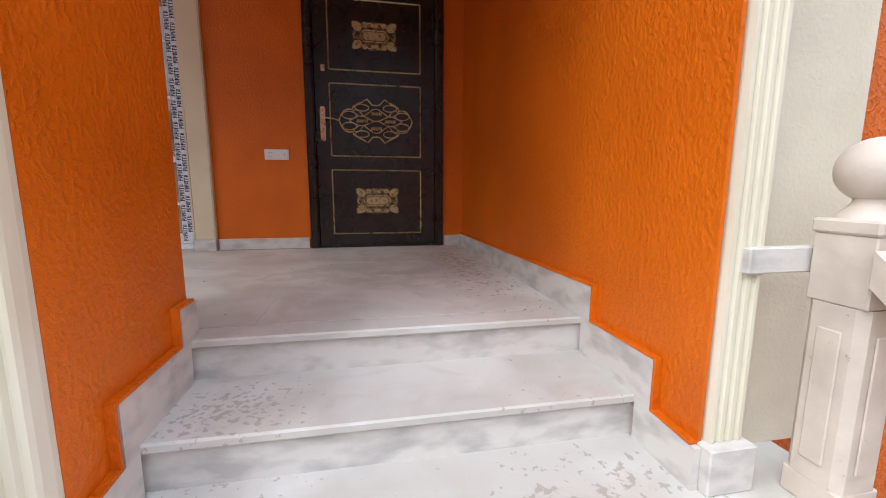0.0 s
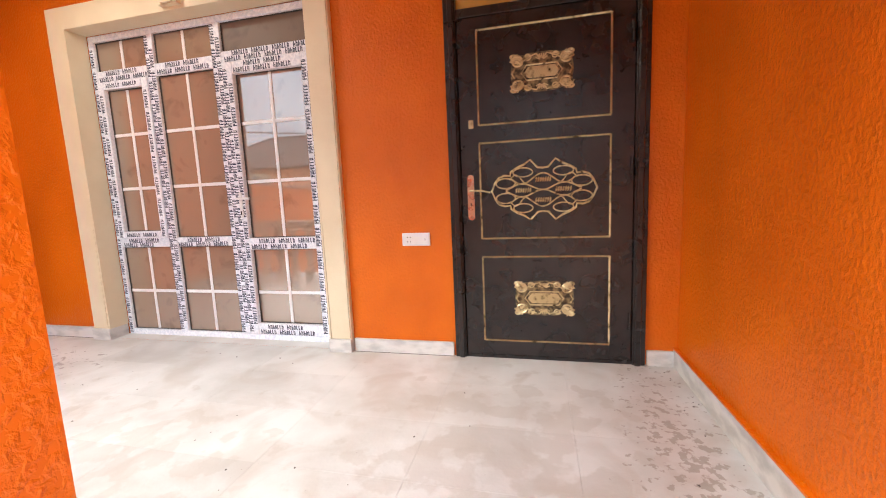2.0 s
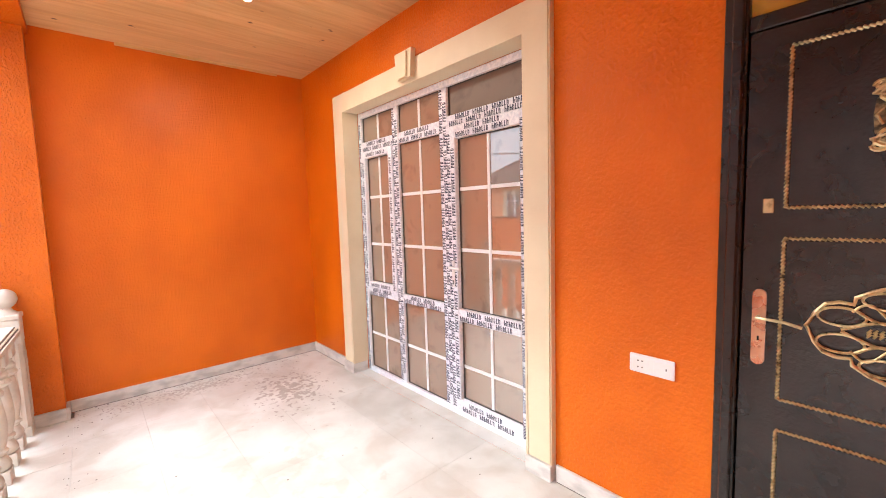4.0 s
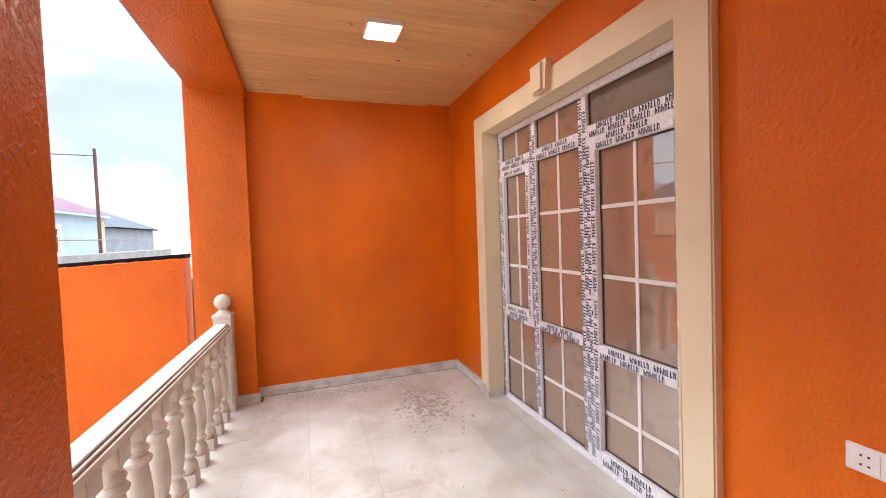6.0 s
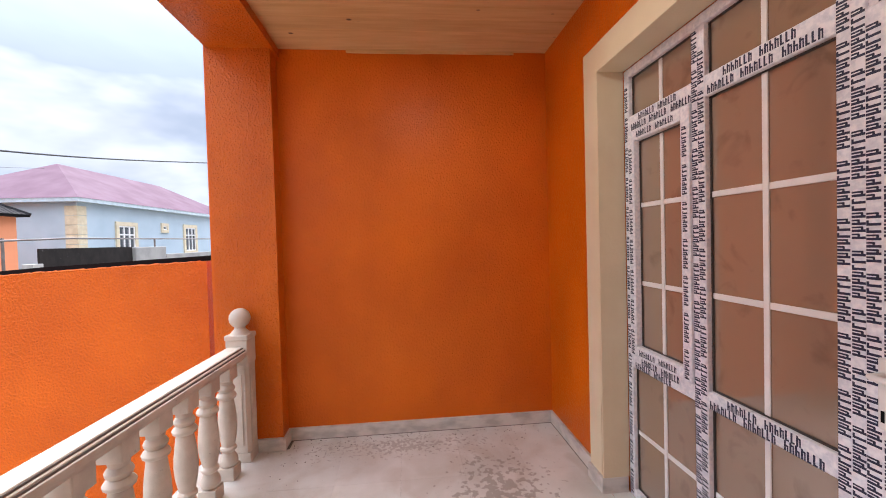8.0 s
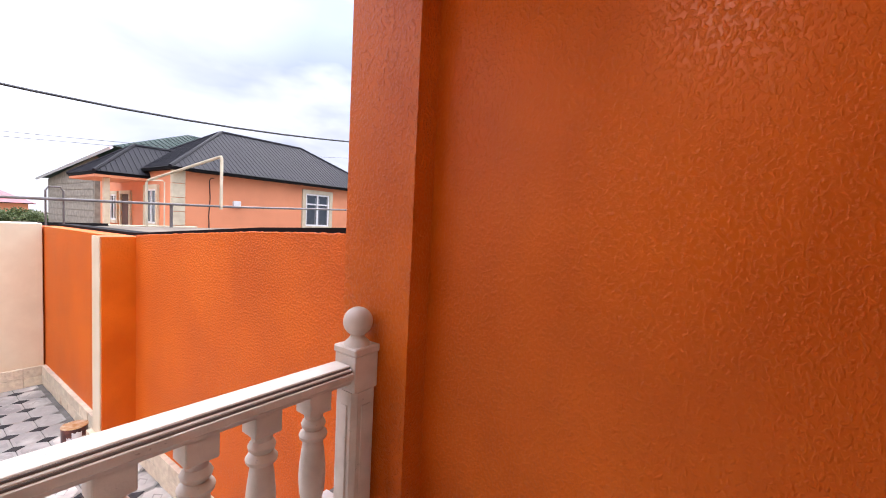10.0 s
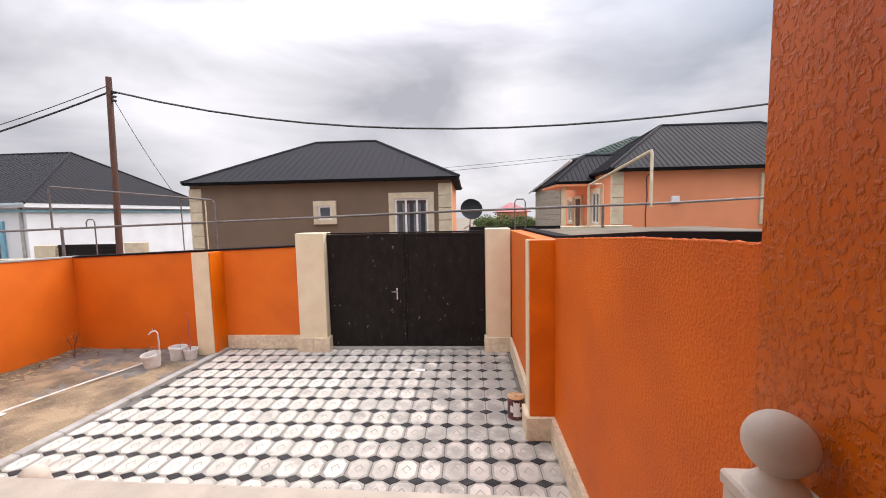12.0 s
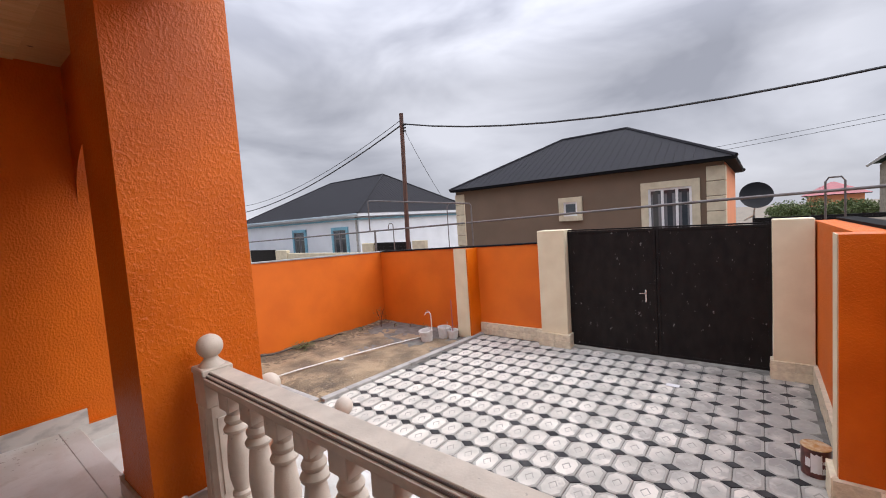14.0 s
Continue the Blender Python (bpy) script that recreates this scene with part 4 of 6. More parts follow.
    sub("scroll_ornament", bm, M_BRASS, "gilt wrought scroll ornament", smooth=True)
    # handle, hole, hinges
    bm = bmesh.new()
    prism(bm, [(-1.156 + 0.020 * math.cos(q), (2.428 if math.sin(q) > 0 else 2.196) + 0.020 * math.sin(q)) for q in [math.tau * (k + 0.5) / 24 for k in range(24)]], "y", yf - 0.010, yf - 0.0005)
    sub("handle_plate", bm, M_COPPER, "copper coloured backplate", smooth=False)
    bm = bmesh.new()
    tube(bm, [(-1.156, yf - 0.010, 2.352), (-1.156, yf - 0.045, 2.352), (-1.13, yf - 0.052, 2.353), (-1.08, yf - 0.050, 2.350), (-1.035, yf - 0.046, 2.338)], 0.0055, 8)
    sub("lever", bm, M_BRASS, "thin curved brass lever", smooth=True)
    sub("keyhole", box(bmesh.new(), -1.159, -1.153, yf - 0.0112, yf - 0.0101, 2.264, 2.280), M_BLACK)
    bm = bmesh.new()
    box(bm, -1.158, -1.128, yf - 0.006, yf - 0.0005, 2.715, 2.765, bevel=0.003)
    sub("lock_rose", bm, M_BRASS, "small upper lock rose")
    for zc in (1.57, 2.45, 3.15):
        bm = bmesh.new()
        tube(bm, [(x1 - 0.085, yf - 0.008, zc - 0.05), (x1 - 0.085, yf - 0.008, zc + 0.05)], 0.010, 10)
        sub("hinge", bm, M_DOOR, smooth=True)
    return d


entrance_door()

# double socket
s = thing("wall_socket", (-1.52, -0.001, 2.065), "white double wall socket plate on the orange plaster", "socket")
part("plate", box(bmesh.new(), -0.092, 0.092, -0.010, 0, -0.041, 0.041, bevel=0.003), M_WHITE, s)
for a in (-0.045, 0.045):
    bm = bmesh.new()
    box(bm, a - 0.034, a + 0.034, -0.0125, -0.0101, -0.031, 0.031, bevel=0.002)
    pl = part("cover", bm, M_WHITE, s)
    if a < 0:
        for dx in (-0.009, 0.009):
            for dz in (-0.014, 0.014):
                part("slot", B(a + dx - 0.003, a + dx + 0.003, -0.0135, -0.0126, dz - 0.003, dz + 0.003), M_GASKET, pl)
    else:
        part("indicator", B(a + 0.014, a + 0.018, -0.0135, -0.0126, -0.005, 0.005), M_GASKET, pl, "small dark mark on the switch")

setting("floor_sill", B(-4.10, -2.15, 0.0005, 0.107, F - 0.01, F + 0.003), M_MARBLE, "marble strip under the balcony door")
setting("floor_sill", B(-1.21, -0.25, -0.0005, 0.002, F - 0.01, F + 0.002), M_MARBLE, "marble strip under the entrance door")

# ---- window surround ----
sx0, sx1, ix0, ix1, st, it = -4.255, -2.00, -4.10, -2.15, 3.80, 3.655
bm = bmesh.new()
prism(bm, [(sx0, F + 0.09), (sx0, st), (sx1, st), (sx1, F + 0.09), (ix1, F + 0.09), (ix1, it), (ix0, it), (ix0, F + 0.09)], "y", -0.045, -0.001)
bmesh.ops.bevel(bm, geom=[e for e in bm.edges if all(abs(v.co.y + 0.045) < 1e-4 for v in e.verts)], offset=0.008, segments=2, affect="EDGES")
setting("trim", bm, M_CREAM, "cream painted surround of the glazed balcony door")
bm = bmesh.new()
for a, b in ((ix0 - 0.0, ix0 + 0.012), (ix1 - 0.012, ix1)):
    box(bm, a, b, -0.0445, 0.105, F + 0.0901, it - 0.0121)
box(bm, ix0, ix1, -0.0445, 0.105, it - 0.012, it)
setting("trim", bm, M_CREAM, "cream painted reveal of the balcony door")
for a, b in ((sx0 - 0.01, ix0 + 0.015), (ix1 - 0.015, sx1 + 0.0)):
    setting("trim", B(a, b, -0.055, 0.10, F, F + 0.0899, bevel=0.003), M_VEIN, "grey marble foot block of the surround")
bm = bmesh.new()
kx = -3.125
prism(bm, [(kx - 0.075, 3.665), (kx - 0.095, 3.845), (kx + 0.095, 3.845), (kx + 0.075, 3.665)], "y", -0.085, -0.046)
prism(bm, [(kx - 0.045, 3.67), (kx - 0.055, 3.83), (kx + 0.055, 3.83), (kx + 0.045, 3.67)], "y", -0.10, -0.0851)
setting("trim", bm, M_CREAM, "cream keystone on the surround")


# ---- balcony door unit ----
def balcony_unit():
    cx0, cx1, zt = ix0 + 0.013, ix1 - 0.013, it - 0.013
    t = thing("balcony_door", ((cx0 + cx1) / 2, 0.13, F), "white plastic glazed balcony door unit in printed protective film", "glazed door")
    off = Matrix.Translation((-(cx0 + cx1) / 2, -0.13, -F))

    def add(name, bm, mat, label="", smooth=False):
        o = part(name, bm, mat, t, label, smooth)
        o.matrix_parent_inverse = off
        return o
    y0, y1 = 0.108, 0.168
    m1a, m1b, m2a, m2b = -3.566, -3.492, -2.993, -2.915
    ta, tb = 3.300, 3.385
    bars = [(cx0, cx0 + 0.045, F + 0.0, zt), (cx1 - 0.045, cx1, F, zt), (cx0 + 0.0451, cx1 - 0.0451, zt - 0.045, zt), (cx0 + 0.0451, cx1 - 0.0451, F, F + 0.045),
            (m1a, m1b, F + 0.0451, zt - 0.0451), (m2a, m2b, F + 0.0451, zt - 0.0451)]
    rails = [(cx0 + 0.0451, m1a - 0.0001, ta, tb), (m1b + 0.0001, m2a - 0.0001, ta, tb), (m2b + 0.0001, cx1 - 0.0451, 3.325, 3.40),
             (cx0 + 0.0451, m1a - 0.0001, 2.03, 2.10), (m1b + 0.0001, m2a - 0.0001, 2.03, 2.10)]
    for a, b, c, d in bars:
        add("frame_bar", B(a, b, y0, y1, c, d, bevel=0.003), M_FILM)
    for a, b, c, d in rails:
        add("frame_rail", B(a, b, y0 + 0.002, y1 - 0.002, c, d, bevel=0.003), M_FILM)
    prints = [((a + b) / 2, c, d, "v", y0, min(b - a, 0.08)) for a, b, c, d in bars if d - c > 0.5] + \
             [((c + d) / 2, a, b, "h", y0 + 0.002, min(d - c, 0.09)) for a, b, c, d in rails + bars[2:4]]
    # sashes: left window and door leaf
    sash = [("left", cx0 + 0.047, m1a - 0.003, 2.102, ta - 0.003, 0.055), ("door", m2b + 0.003, cx1 - 0.047, F + 0.047, 3.322, 0.082)]
    panes = []
    for nm, a, b, c, d, w in sash:
        o = add("sash" if nm == "left" else "door_leaf", box(box(box(box(bmesh.new(), a, a + w, y0 - 0.012, y1 - 0.01, c, d, bevel=0.004), b - w, b, y0 - 0.012, y1 - 0.01, c, d, bevel=0.004),
                a + w + 0.0001, b - w - 0.0001, y0 - 0.011, y1 - 0.01, d - w, d, bevel=0.004), a + w + 0.0001, b - w - 0.0001, y0 - 0.011, y1 - 0.01, c, c + w, bevel=0.004),
                M_FILM, "opening sash in printed film" if nm == "left" else "glazed door leaf in printed film")
        prints += [(a + w / 2, c, d, "v", y0 - 0.012, w), (b - w / 2, c, d, "v", y0 - 0.012, w), (d - w / 2, a + w, b - w, "h", y0 - 0.011, w), (c + w / 2, a + w, b - w, "h", y0 - 0.011, w)]
        if nm == "door":
            add("door_rail", B(a + w + 0.0001, b - w - 0.0001, y0 - 0.011, y1 - 0.01, 2.00, 2.085, bevel=0.004), M_FILM)
            prints.append((2.043, a + w, b - w, "h", y0 - 0.011, 0.085))
            panes += [(a + w, b - w, c + w, 2.0, (1.672,), True), (a + w, b - w, 2.085, d - w, (2.493, 2.905), True)]
        else:
            panes.append((a + w, b - w, c + w, d - w, (2.493, 2.905), True))
    panes += [(cx0 + 0.045, m1a, F + 0.045, 2.03, (1.672,), True), (m1b, m2a, F + 0.045, 2.03, (1.672,), True), (m1b, m2a, 2.10, ta, (2.493, 2.905), True),
              (cx0 + 0.045, m1a, tb, zt - 0.045, (), True), (m1b, m2a, tb, zt - 0.045, (), True), (m2b, cx1 - 0.045, 3.40, zt - 0.045, (), False)]
    for a, b, c, d, hs, vert in panes:
        p = add("pane", B(a, b, 0.138, 0.142, c, d), M_GLASS if vert else M_HAZY, "bronze tinted pane")
        bm = bmesh.new()
        g = 0.006
        box(bm, a, a + g, 0.130, 0.137, c, d), box(bm, b - g, b, 0.130, 0.137, c, d), box(bm, a + g, b - g, 0.130, 0.137, c, c + g), box(bm, a + g, b - g, 0.130, 0.137, d - g, d)
        add("gasket", bm, M_GASKET)
        bm = bmesh.new()
        w = 0.012
        m = (a + b) / 2
        if vert:
            box(bm, m - w, m + w, 0.131, 0.1375, c + g, d - g, bevel=0.002)
        for h in hs:
            for q0, q1 in ((a + g, m - w - 0.0002), (m + w + 0.0002, b - g)):
                box(bm, q0, q1, 0.1315, 0.1375, h - w, h + w, bevel=0.002)
        if vert:
            add("glazing_bar", bm, M_WHITE, "thin white glazing bars")
        else:
            bm.free()
    # printed words on the film as plain strokes
    r = random.Random(9)
    verts, faces = [], []

    def stroke(c0, s0, c1, s1, wd, axis, y):
        dx, dz = s1 - s0, c1 - c0
        L = math.hypot(dx, dz) or 1
        nx_, nz_ = -dz / L * wd / 2, dx / L * wd / 2
        q = [(s0 + nx_, c0 + nz_), (s1 + nx_, c1 + nz_), (s1 - nx_, c1 - nz_), (s0 - nx_, c0 - nz_)]
        k = len(verts)
        for s_, c_ in q:
            verts.append((s_, y, c_) if axis == "h" else (c_, y, s_))
        faces.append((k, k + 1, k + 2, k + 3))
    for mid, s0, s1, axis, y, wd in prints:
        rows = (-0.24, 0.24) if wd > 0.06 else (0.0,)
        for ri, row in enumerate(rows):
            c = mid + row * wd
            h = 0.034 if wd > 0.06 else 0.030
            q_ = 0.019
            s_ = s0 + 0.01 + 0.07 * ri + r.random() * 0.02
            while s_ + 7 * q_ < s1:
                for g_ in range(7):
                    x, k = s_ + g_ * q_, (0, 1, 2, 3, 4, 4, 1)[g_]
                    a_, b_ = c - h / 2, c + h / 2
                    yy = y - 0.0009
                    stroke(a_, x + 0.003, b_, x + 0.003, 0.0070, axis, yy)
                    m_ = (c + b_) / 2 if k % 2 else c
                    if k == 4:
                        m_ = a_ + 0.003
                    stroke(m_, x + 0.0057, m_, x + 0.0135, 0.006, axis, yy)
                    if k != 4:
                        stroke(a_, x + 0.0122, m_ + 0.002, x + 0.0122, 0.005, axis, yy)
                s_ += 7 * q_ + 0.026 + r.random() * 0.004
    me = bpy.data.meshes.new("film_print")
    me.from_pydata(verts, [], faces)
    me.materials.append(M_INK)
    o = new("film_print", me)
    o.parent, o.matrix_parent_inverse = t, off
    tagged(o, label="rows of dark navy printed marks on the film", kind="stuff")
    # lever
    bm = bmesh.new()
    hx, yy = -2.865, y0 - 0.012
    box(bm, hx - 0.013, hx + 0.013, yy - 0.010, yy - 0.0005, 2.235, 2.42, bevel=0.004)
    add("handle_plate", bm, M_WHITE, "white backplate with a keyhole")
    bm = bmesh.new()
    tube(bm, [(hx, yy - 0.01, 2.375), (hx, yy - 0.045, 2.375), (hx + 0.02, yy - 0.052, 2.375), (hx + 0.11, yy - 0.050, 2.372)], 0.009, 10)
    add("lever", bm, M_WHITE, "white door lever", smooth=True)
    add("keyhole", B(hx - 0.004, hx + 0.004, yy - 0.0112, yy - 0.0101, 2.255, 2.285), M_BLACK)
    return t


balcony_unit()

# ---- ceiling lamp ----
l = thing("ceiling_lamp", (-3.545, -0.99, CEIL - 0.035), "lit square surface mounted ceiling lamp with a white rim", "ceiling lamp")
bm = bmesh.new()
box(bm, -0.115, 0.115, -0.115, 0.115, 0.0, 0.034, bevel=0.004)
part("body", bm, M_WHITE, l)
part("diffuser", box(bmesh.new(), -0.10, 0.10, -0.10, 0.10, -0.004, -0.0005), M_LAMP, l, "glowing white diffuser")
lamp = new("lamp_light", bpy.data.lights.new("lamp_light", "AREA"))
lamp.data.size, lamp.data.energy, lamp.data.color = 0.18, 3.0, (1, 0.93, 0.82)
lamp.location = (-3.545, -0.99, CEIL - 0.06)
# strips of wood at the edge of the ceiling
setting("trim", B(XE + 0.001, XE + 0.02, -1.5, -0.95, CEIL - 0.022, CEIL - 0.001), M_WOOD, "short pine batten at the ceiling's edge")
setting("trim", B(XE + 0.001, XE + 0.016, -0.949, -0.25, CEIL - 0.018, CEIL - 0.001), M_WOOD, "short pine batten at the ceiling's edge")


# ---- gate ----
def gate():
    g = thing("street_gate", (-2.755, -9.36, 0.0), "closed black steel double street gate with scuffed paint", "gate")
    off = Matrix.Translation((2.755, 9.36, 0))
    for a, b, nm in ((-4.362, -2.759, 0), (-2.751, -1.15, 1)):
        bm = bmesh.new()
        box(bm, a, b, -9.37, -9.345, 0.04, 2.37)
        for c, d, e, f_ in ((a, a + 0.05, 0.04, 2.37), (b - 0.05, b, 0.04, 2.37), (a + 0.05, b - 0.05, 2.32, 2.37), (a + 0.05, b - 0.05, 0.04, 0.09)):
            box(bm, c, d, -9.3449, -9.335, e, f_, bevel=0.003)
        lf = part("leaf", bm, M_GATE, g, "black steel sheet leaf with scratches")
        lf.matrix_parent_inverse = off
        if nm:
            for z0, z1, x0, x1 in ((1.35, 1.375, -2.79 + 0.06, -2.60),):
                part("bolt", B(x0, x1, -9.334, -9.32, z0, z1, bevel=0.003), M_GATE, lf)
            part("handle_plate", B(-2.585, -2.555, -9.344, -9.325, 1.02, 1.25, bevel=0.004), M_CHROME, lf, "pale metal backplate")
            bm = bmesh.new()
            tube(bm, [(-2.57, -9.325, 1.19), (-2.57, -9.285, 1.19), (-2.55, -9.28, 1.19), (-2.47, -9.285, 1.185)], 0.009, 8)
            part("lever", bm, M_CHROME, lf, smooth=True)
    o = part("meeting_bar", B(-2.79, -2.72, -9.39, -9.3702, 0.04, 2.37), M_GATE, g)
    o.matrix_parent_inverse = off
    bm = bmesh.new()
    box(bm, -4.369, -1.146, -9.42, -9.3705, 2.375, 2.40)
    o = part("lintel", bm, M_GATE, g)
    o.matrix_parent_inverse = off


gate()


# ---- paving ----
CW, CH, CXs, CYs = 0.2625, 0.370, -2.142, -5.208
dx_, dy_ = 0.092, 0.058


def octagon_bm(bm, x, y, z=0.0, tilt=0.0):
    g = 0.0048
    w, h = CW / 2 - g, CH / 2 - g
    def ring(s, zz):
        # towards the middle the corners are cut more evenly
        a, b, k = w * s, h * (1 - (1 - s) * 0.8), min(1.0, (1 - s) / 0.16)
        cx1, cy1 = dx_ * s * (1 - k) + 0.066 * s * k, dy_ * s * (1 - k) + 0.085 * s * k
        return [bm.verts.new((x + px, y + py, z + zz + tilt * px)) for px, py in
                ((-a + cx1, -b), (a - cx1, -b), (a, -b + cy1), (a, b - cy1), (a - cx1, b), (-a + cx1, b), (-a, b - cy1), (-a, -b + cy1))]
    rings = [ring(1.0, -0.02), ring(1.0, -0.005), ring(0.955, 0.0), ring(0.84, 0.0), ring(0.825, -0.003), ring(0.805, -0.003), ring(0.79, 0.0)]
    for k, (a, b) in enumerate(zip(rings, rings[1:])):
        for i in range(8):
            bm.faces.new((a[i], a[(i + 1) % 8], b[(i + 1) % 8], b[i])).material_index = 1 if k < 5 else 0
    # a small lozenge pressed into the middle
    last = rings[-1]
    loz = [bm.verts.new((x + px, y + py, z)) for px, py in ((0, -0.075), (0.052, 0), (0, 0.075), (-0.052, 0))]
    loz2 = [bm.verts.new((x + px * 0.76, y + py * 0.76, z - 0.004)) for px, py in ((0, -0.075), (0.052, 0), (0, 0.075), (-0.052, 0))]
    bm.faces.new((last[0], last[1], loz[0]))
    bm.faces.new((last[1], last[2], loz[1], loz[0]))
    bm.faces.new((last[2], last[3], loz[1]))
    bm.faces.new((last[3], last[4], loz[2], loz[1]))
    bm.faces.new((last[4], last[5], loz[2]))
    bm.faces.new((last[5], last[6], loz[3], loz[2]))
    bm.faces.new((last[6], last[7], loz[3]))
    bm.faces.new((last[7], last[0], loz[0], loz[3]))
    for i in range(4):
        bm.faces.new((loz[i], loz[(i + 1) % 4], loz2[(i + 1) % 4], loz2[i])).material_index = 1
    bm.faces.new(loz2)


def diamond_bm(bm, x, y, z=0.0):
    g = 0.003
    a, b = dx_ + 0.008 - g, dy_ + 0.007 - g
    lo = [bm.verts.new((x + p, y + q, z - 0.02)) for p, q in ((-a, 0), (0, -b), (a, 0), (0, b))]
    hi = [bm.verts.new((x + p * 0.95, y + q * 0.95, z)) for p, q in ((-a, 0), (0, -b), (a, 0), (0, b))]
    for i in range(4):
        bm.faces.new((lo[i], lo[(i + 1) % 4], hi[(i + 1) % 4], hi[i]))
    bm.faces.new(hi)


def in_yard(x, y):
    if y > -2.60 or y < -9.24 or x < -4.98:
        return False
    if y > -4.80:
        return x < 4.24 and not (-1.82 < x < 0.42 and y > nose(8))
    kx_ = 1.41 + (y + 4.98) * 0.075
    return x < kx_ - 0.14 and not (x < -4.75 and y < -6.0)


octs, dias = [], []
for i in range(-11, 26):
    for j in range(-12, 9):
        x, y = CXs + CW * (i + 0.5), CYs + CH * (j + 0.5)
        if in_yard(x, y):
            octs.append((x, y))
        if in_yard(CXs + CW * i, CYs + CH * j):
            dias.append((CXs + CW * i, CYs + CH * j))
near = lambda p: p[0] < 1.3 and -7.3 < p[1] < -4.1

# ---- kerb of the garden ----
kerbs = []
k0, k1 = Vector((1.345, -5.0, 0)), Vector((1.035, -9.3, 0))
nk = 9
for i in range(nk):
    kerbs.append((k0 + (k1 - k0) * (i + 0.5) / nk, (k1 - k0).length / nk, math.atan2(k1.y - k0.y, k1.x - k0.x)))
for i in range(6):
    kerbs.append((Vector((1.40 + 0.5 * (i + 0.5), -4.925, 0)), 0.5, 0.0))

# ---- taps, buckets, can, hoses ----
bk_mesh = {}


def bucket(x, y, s, tilt, label):
    t = thing("bucket", (x, y, -0.045), label, "bucket", "buckets by the tap")
    t.rotation_euler = (tilt, 0.12 * tilt, x * 3)
    prof = [(0.095, 0.0), (0.10, 0.004), (0.122, 0.20), (0.132, 0.205), (0.132, 0.235), (0.126, 0.24), (0.120, 0.236), (0.097, 0.02), (0.01, 0.018)]
    part("body", lathe(bmesh.new(), [(r * s, h * s) for r, h in prof], seg=24), M_BUCKET, t, smooth=True)
    bm = bmesh.new()
    tube(bm, [(0.13 * s * math.cos(a), -0.05 * s, (0.215 + 0.12 * math.sin(a)) * s) for a in [math.pi * i / 12 for i in range(13)]], 0.003, 5)
    part("handle", bm, M_CHROME, t, smooth=True)


bucket(1.93, -8.32, 1.25, -0.12, "dirty white plastic bucket by the garden tap")
bucket(1.74, -8.72, 1.22, 0.05, "dirty white plastic bucket by the garden tap")
bucket(1.50, -8.76, 1.0, 0.0, "small white plastic bucket by the garden tap")
t = thing("garden_tap", (2.03, -8.62, -0.05), "white standpipe with a bent spout in the garden bed", "tap")
bm = bmesh.new()
tube(bm, [(0, 0, 0), (0.0, 0, 0.42), (0.01, 0, 0.60), (0.05, 0.0, 0.64), (0.13, 0.02, 0.62), (0.17, 0.03, 0.57)], 0.013, 8)
part("pipe", bm, M_BUCKET, t, smooth=True)
bm = bmesh.new()
tube(bm, [(0.10, 0.015, 0.63), (0.10, 0.015, 0.68)], 0.008, 6)
box(bm, 0.075, 0.125, 0.005, 0.025, 0.68, 0.69)
part("valve", bm, M_CHROME, t)
t = thing("hose", (2.2, -6.5, 0.04), "thin white pipe lying across the bare soil", "pipe")
bm = bmesh.new()
tube(bm, [(0.66, 1.4, 0.045), (0.60, 1.0, 0.05), (0.42, 0.0, 0.03), (0.21, -1.0, 0.01), (0.06, -1.8, -0.03), (0.0, -2.1, -0.03)], 0.014, 6)
part("pipe", bm, M_BUCKET, t, smooth=True)
t = thing("hose", (4.2, -6.5, 0.05), "dark flexible pipe along the garden wall", "pipe")
bm = bmesh.new()
tube(bm, [(0.02 + 0.05 * math.sin(k * 1.3), 1.2 - 0.22 * k, 0.06 - 0.006 * k + 0.02 * math.sin(k * 2.1)) for k in range(12)], 0.012, 6)
part("pipe", bm, M_WIRE, t, smooth=True)
t = thing("paint_can", (-4.64, -6.56, 0.0), "open tin of ochre paint with a torn white label", "paint can")
part("body", lathe(bmesh.new(), [(0.112, 0.0), (0.115, 0.004), (0.115, 0.265), (0.118, 0.272), (0.118, 0.282), (0.111, 0.284), (0.109, 0.276), (0.109, 0.190), (0.01, 0.188)], seg=28), M_CAN, t, smooth=True)
part("paint", lathe(bmesh.new(), [(0.1088, 0.262), (0.1060, 0.262), (0.1060, 0.200), (0.01, 0.198)], seg=24), M_PAINT, t, "ochre paint surface", smooth=True)
part("rim", lathe(bmesh.new(), [(0.112, 0.280), (0.1195, 0.282), (0.1195, 0.289), (0.112, 0.291), (0.110, 0.286)], seg=28), M_GOLDRIM, t, "thin tin rim smeared with paint", smooth=True)
bm = bmesh.new()
for a, z0, z1, q in ((1.15, 0.05, 0.25, 0.75), (0.75, 0.10, 0.20, 0.38), (1.92, 0.05, 0.12, 0.25), (1.92, 0.15, 0.19, 0.3)):
    n_ = 6
    pts = [(0.1158 * math.cos(a + q * k / n_), 0.1158 * math.sin(a + q * k / n_)) for k in range(n_ + 1)]
    lo, hi = [bm.verts.new((*p, z0 + 0.006 * (k_ % 2))) for k_, p in enumerate(pts)], [bm.verts.new((*p, z1 - 0.008 * (k_ % 3))) for k_, p in enumerate(pts)]
    for k in range(n_):
        bm.faces.new((lo[k], lo[k + 1], hi[k + 1], hi[k]))
part("label", bm, M_WHITE, t, "torn white paper label")
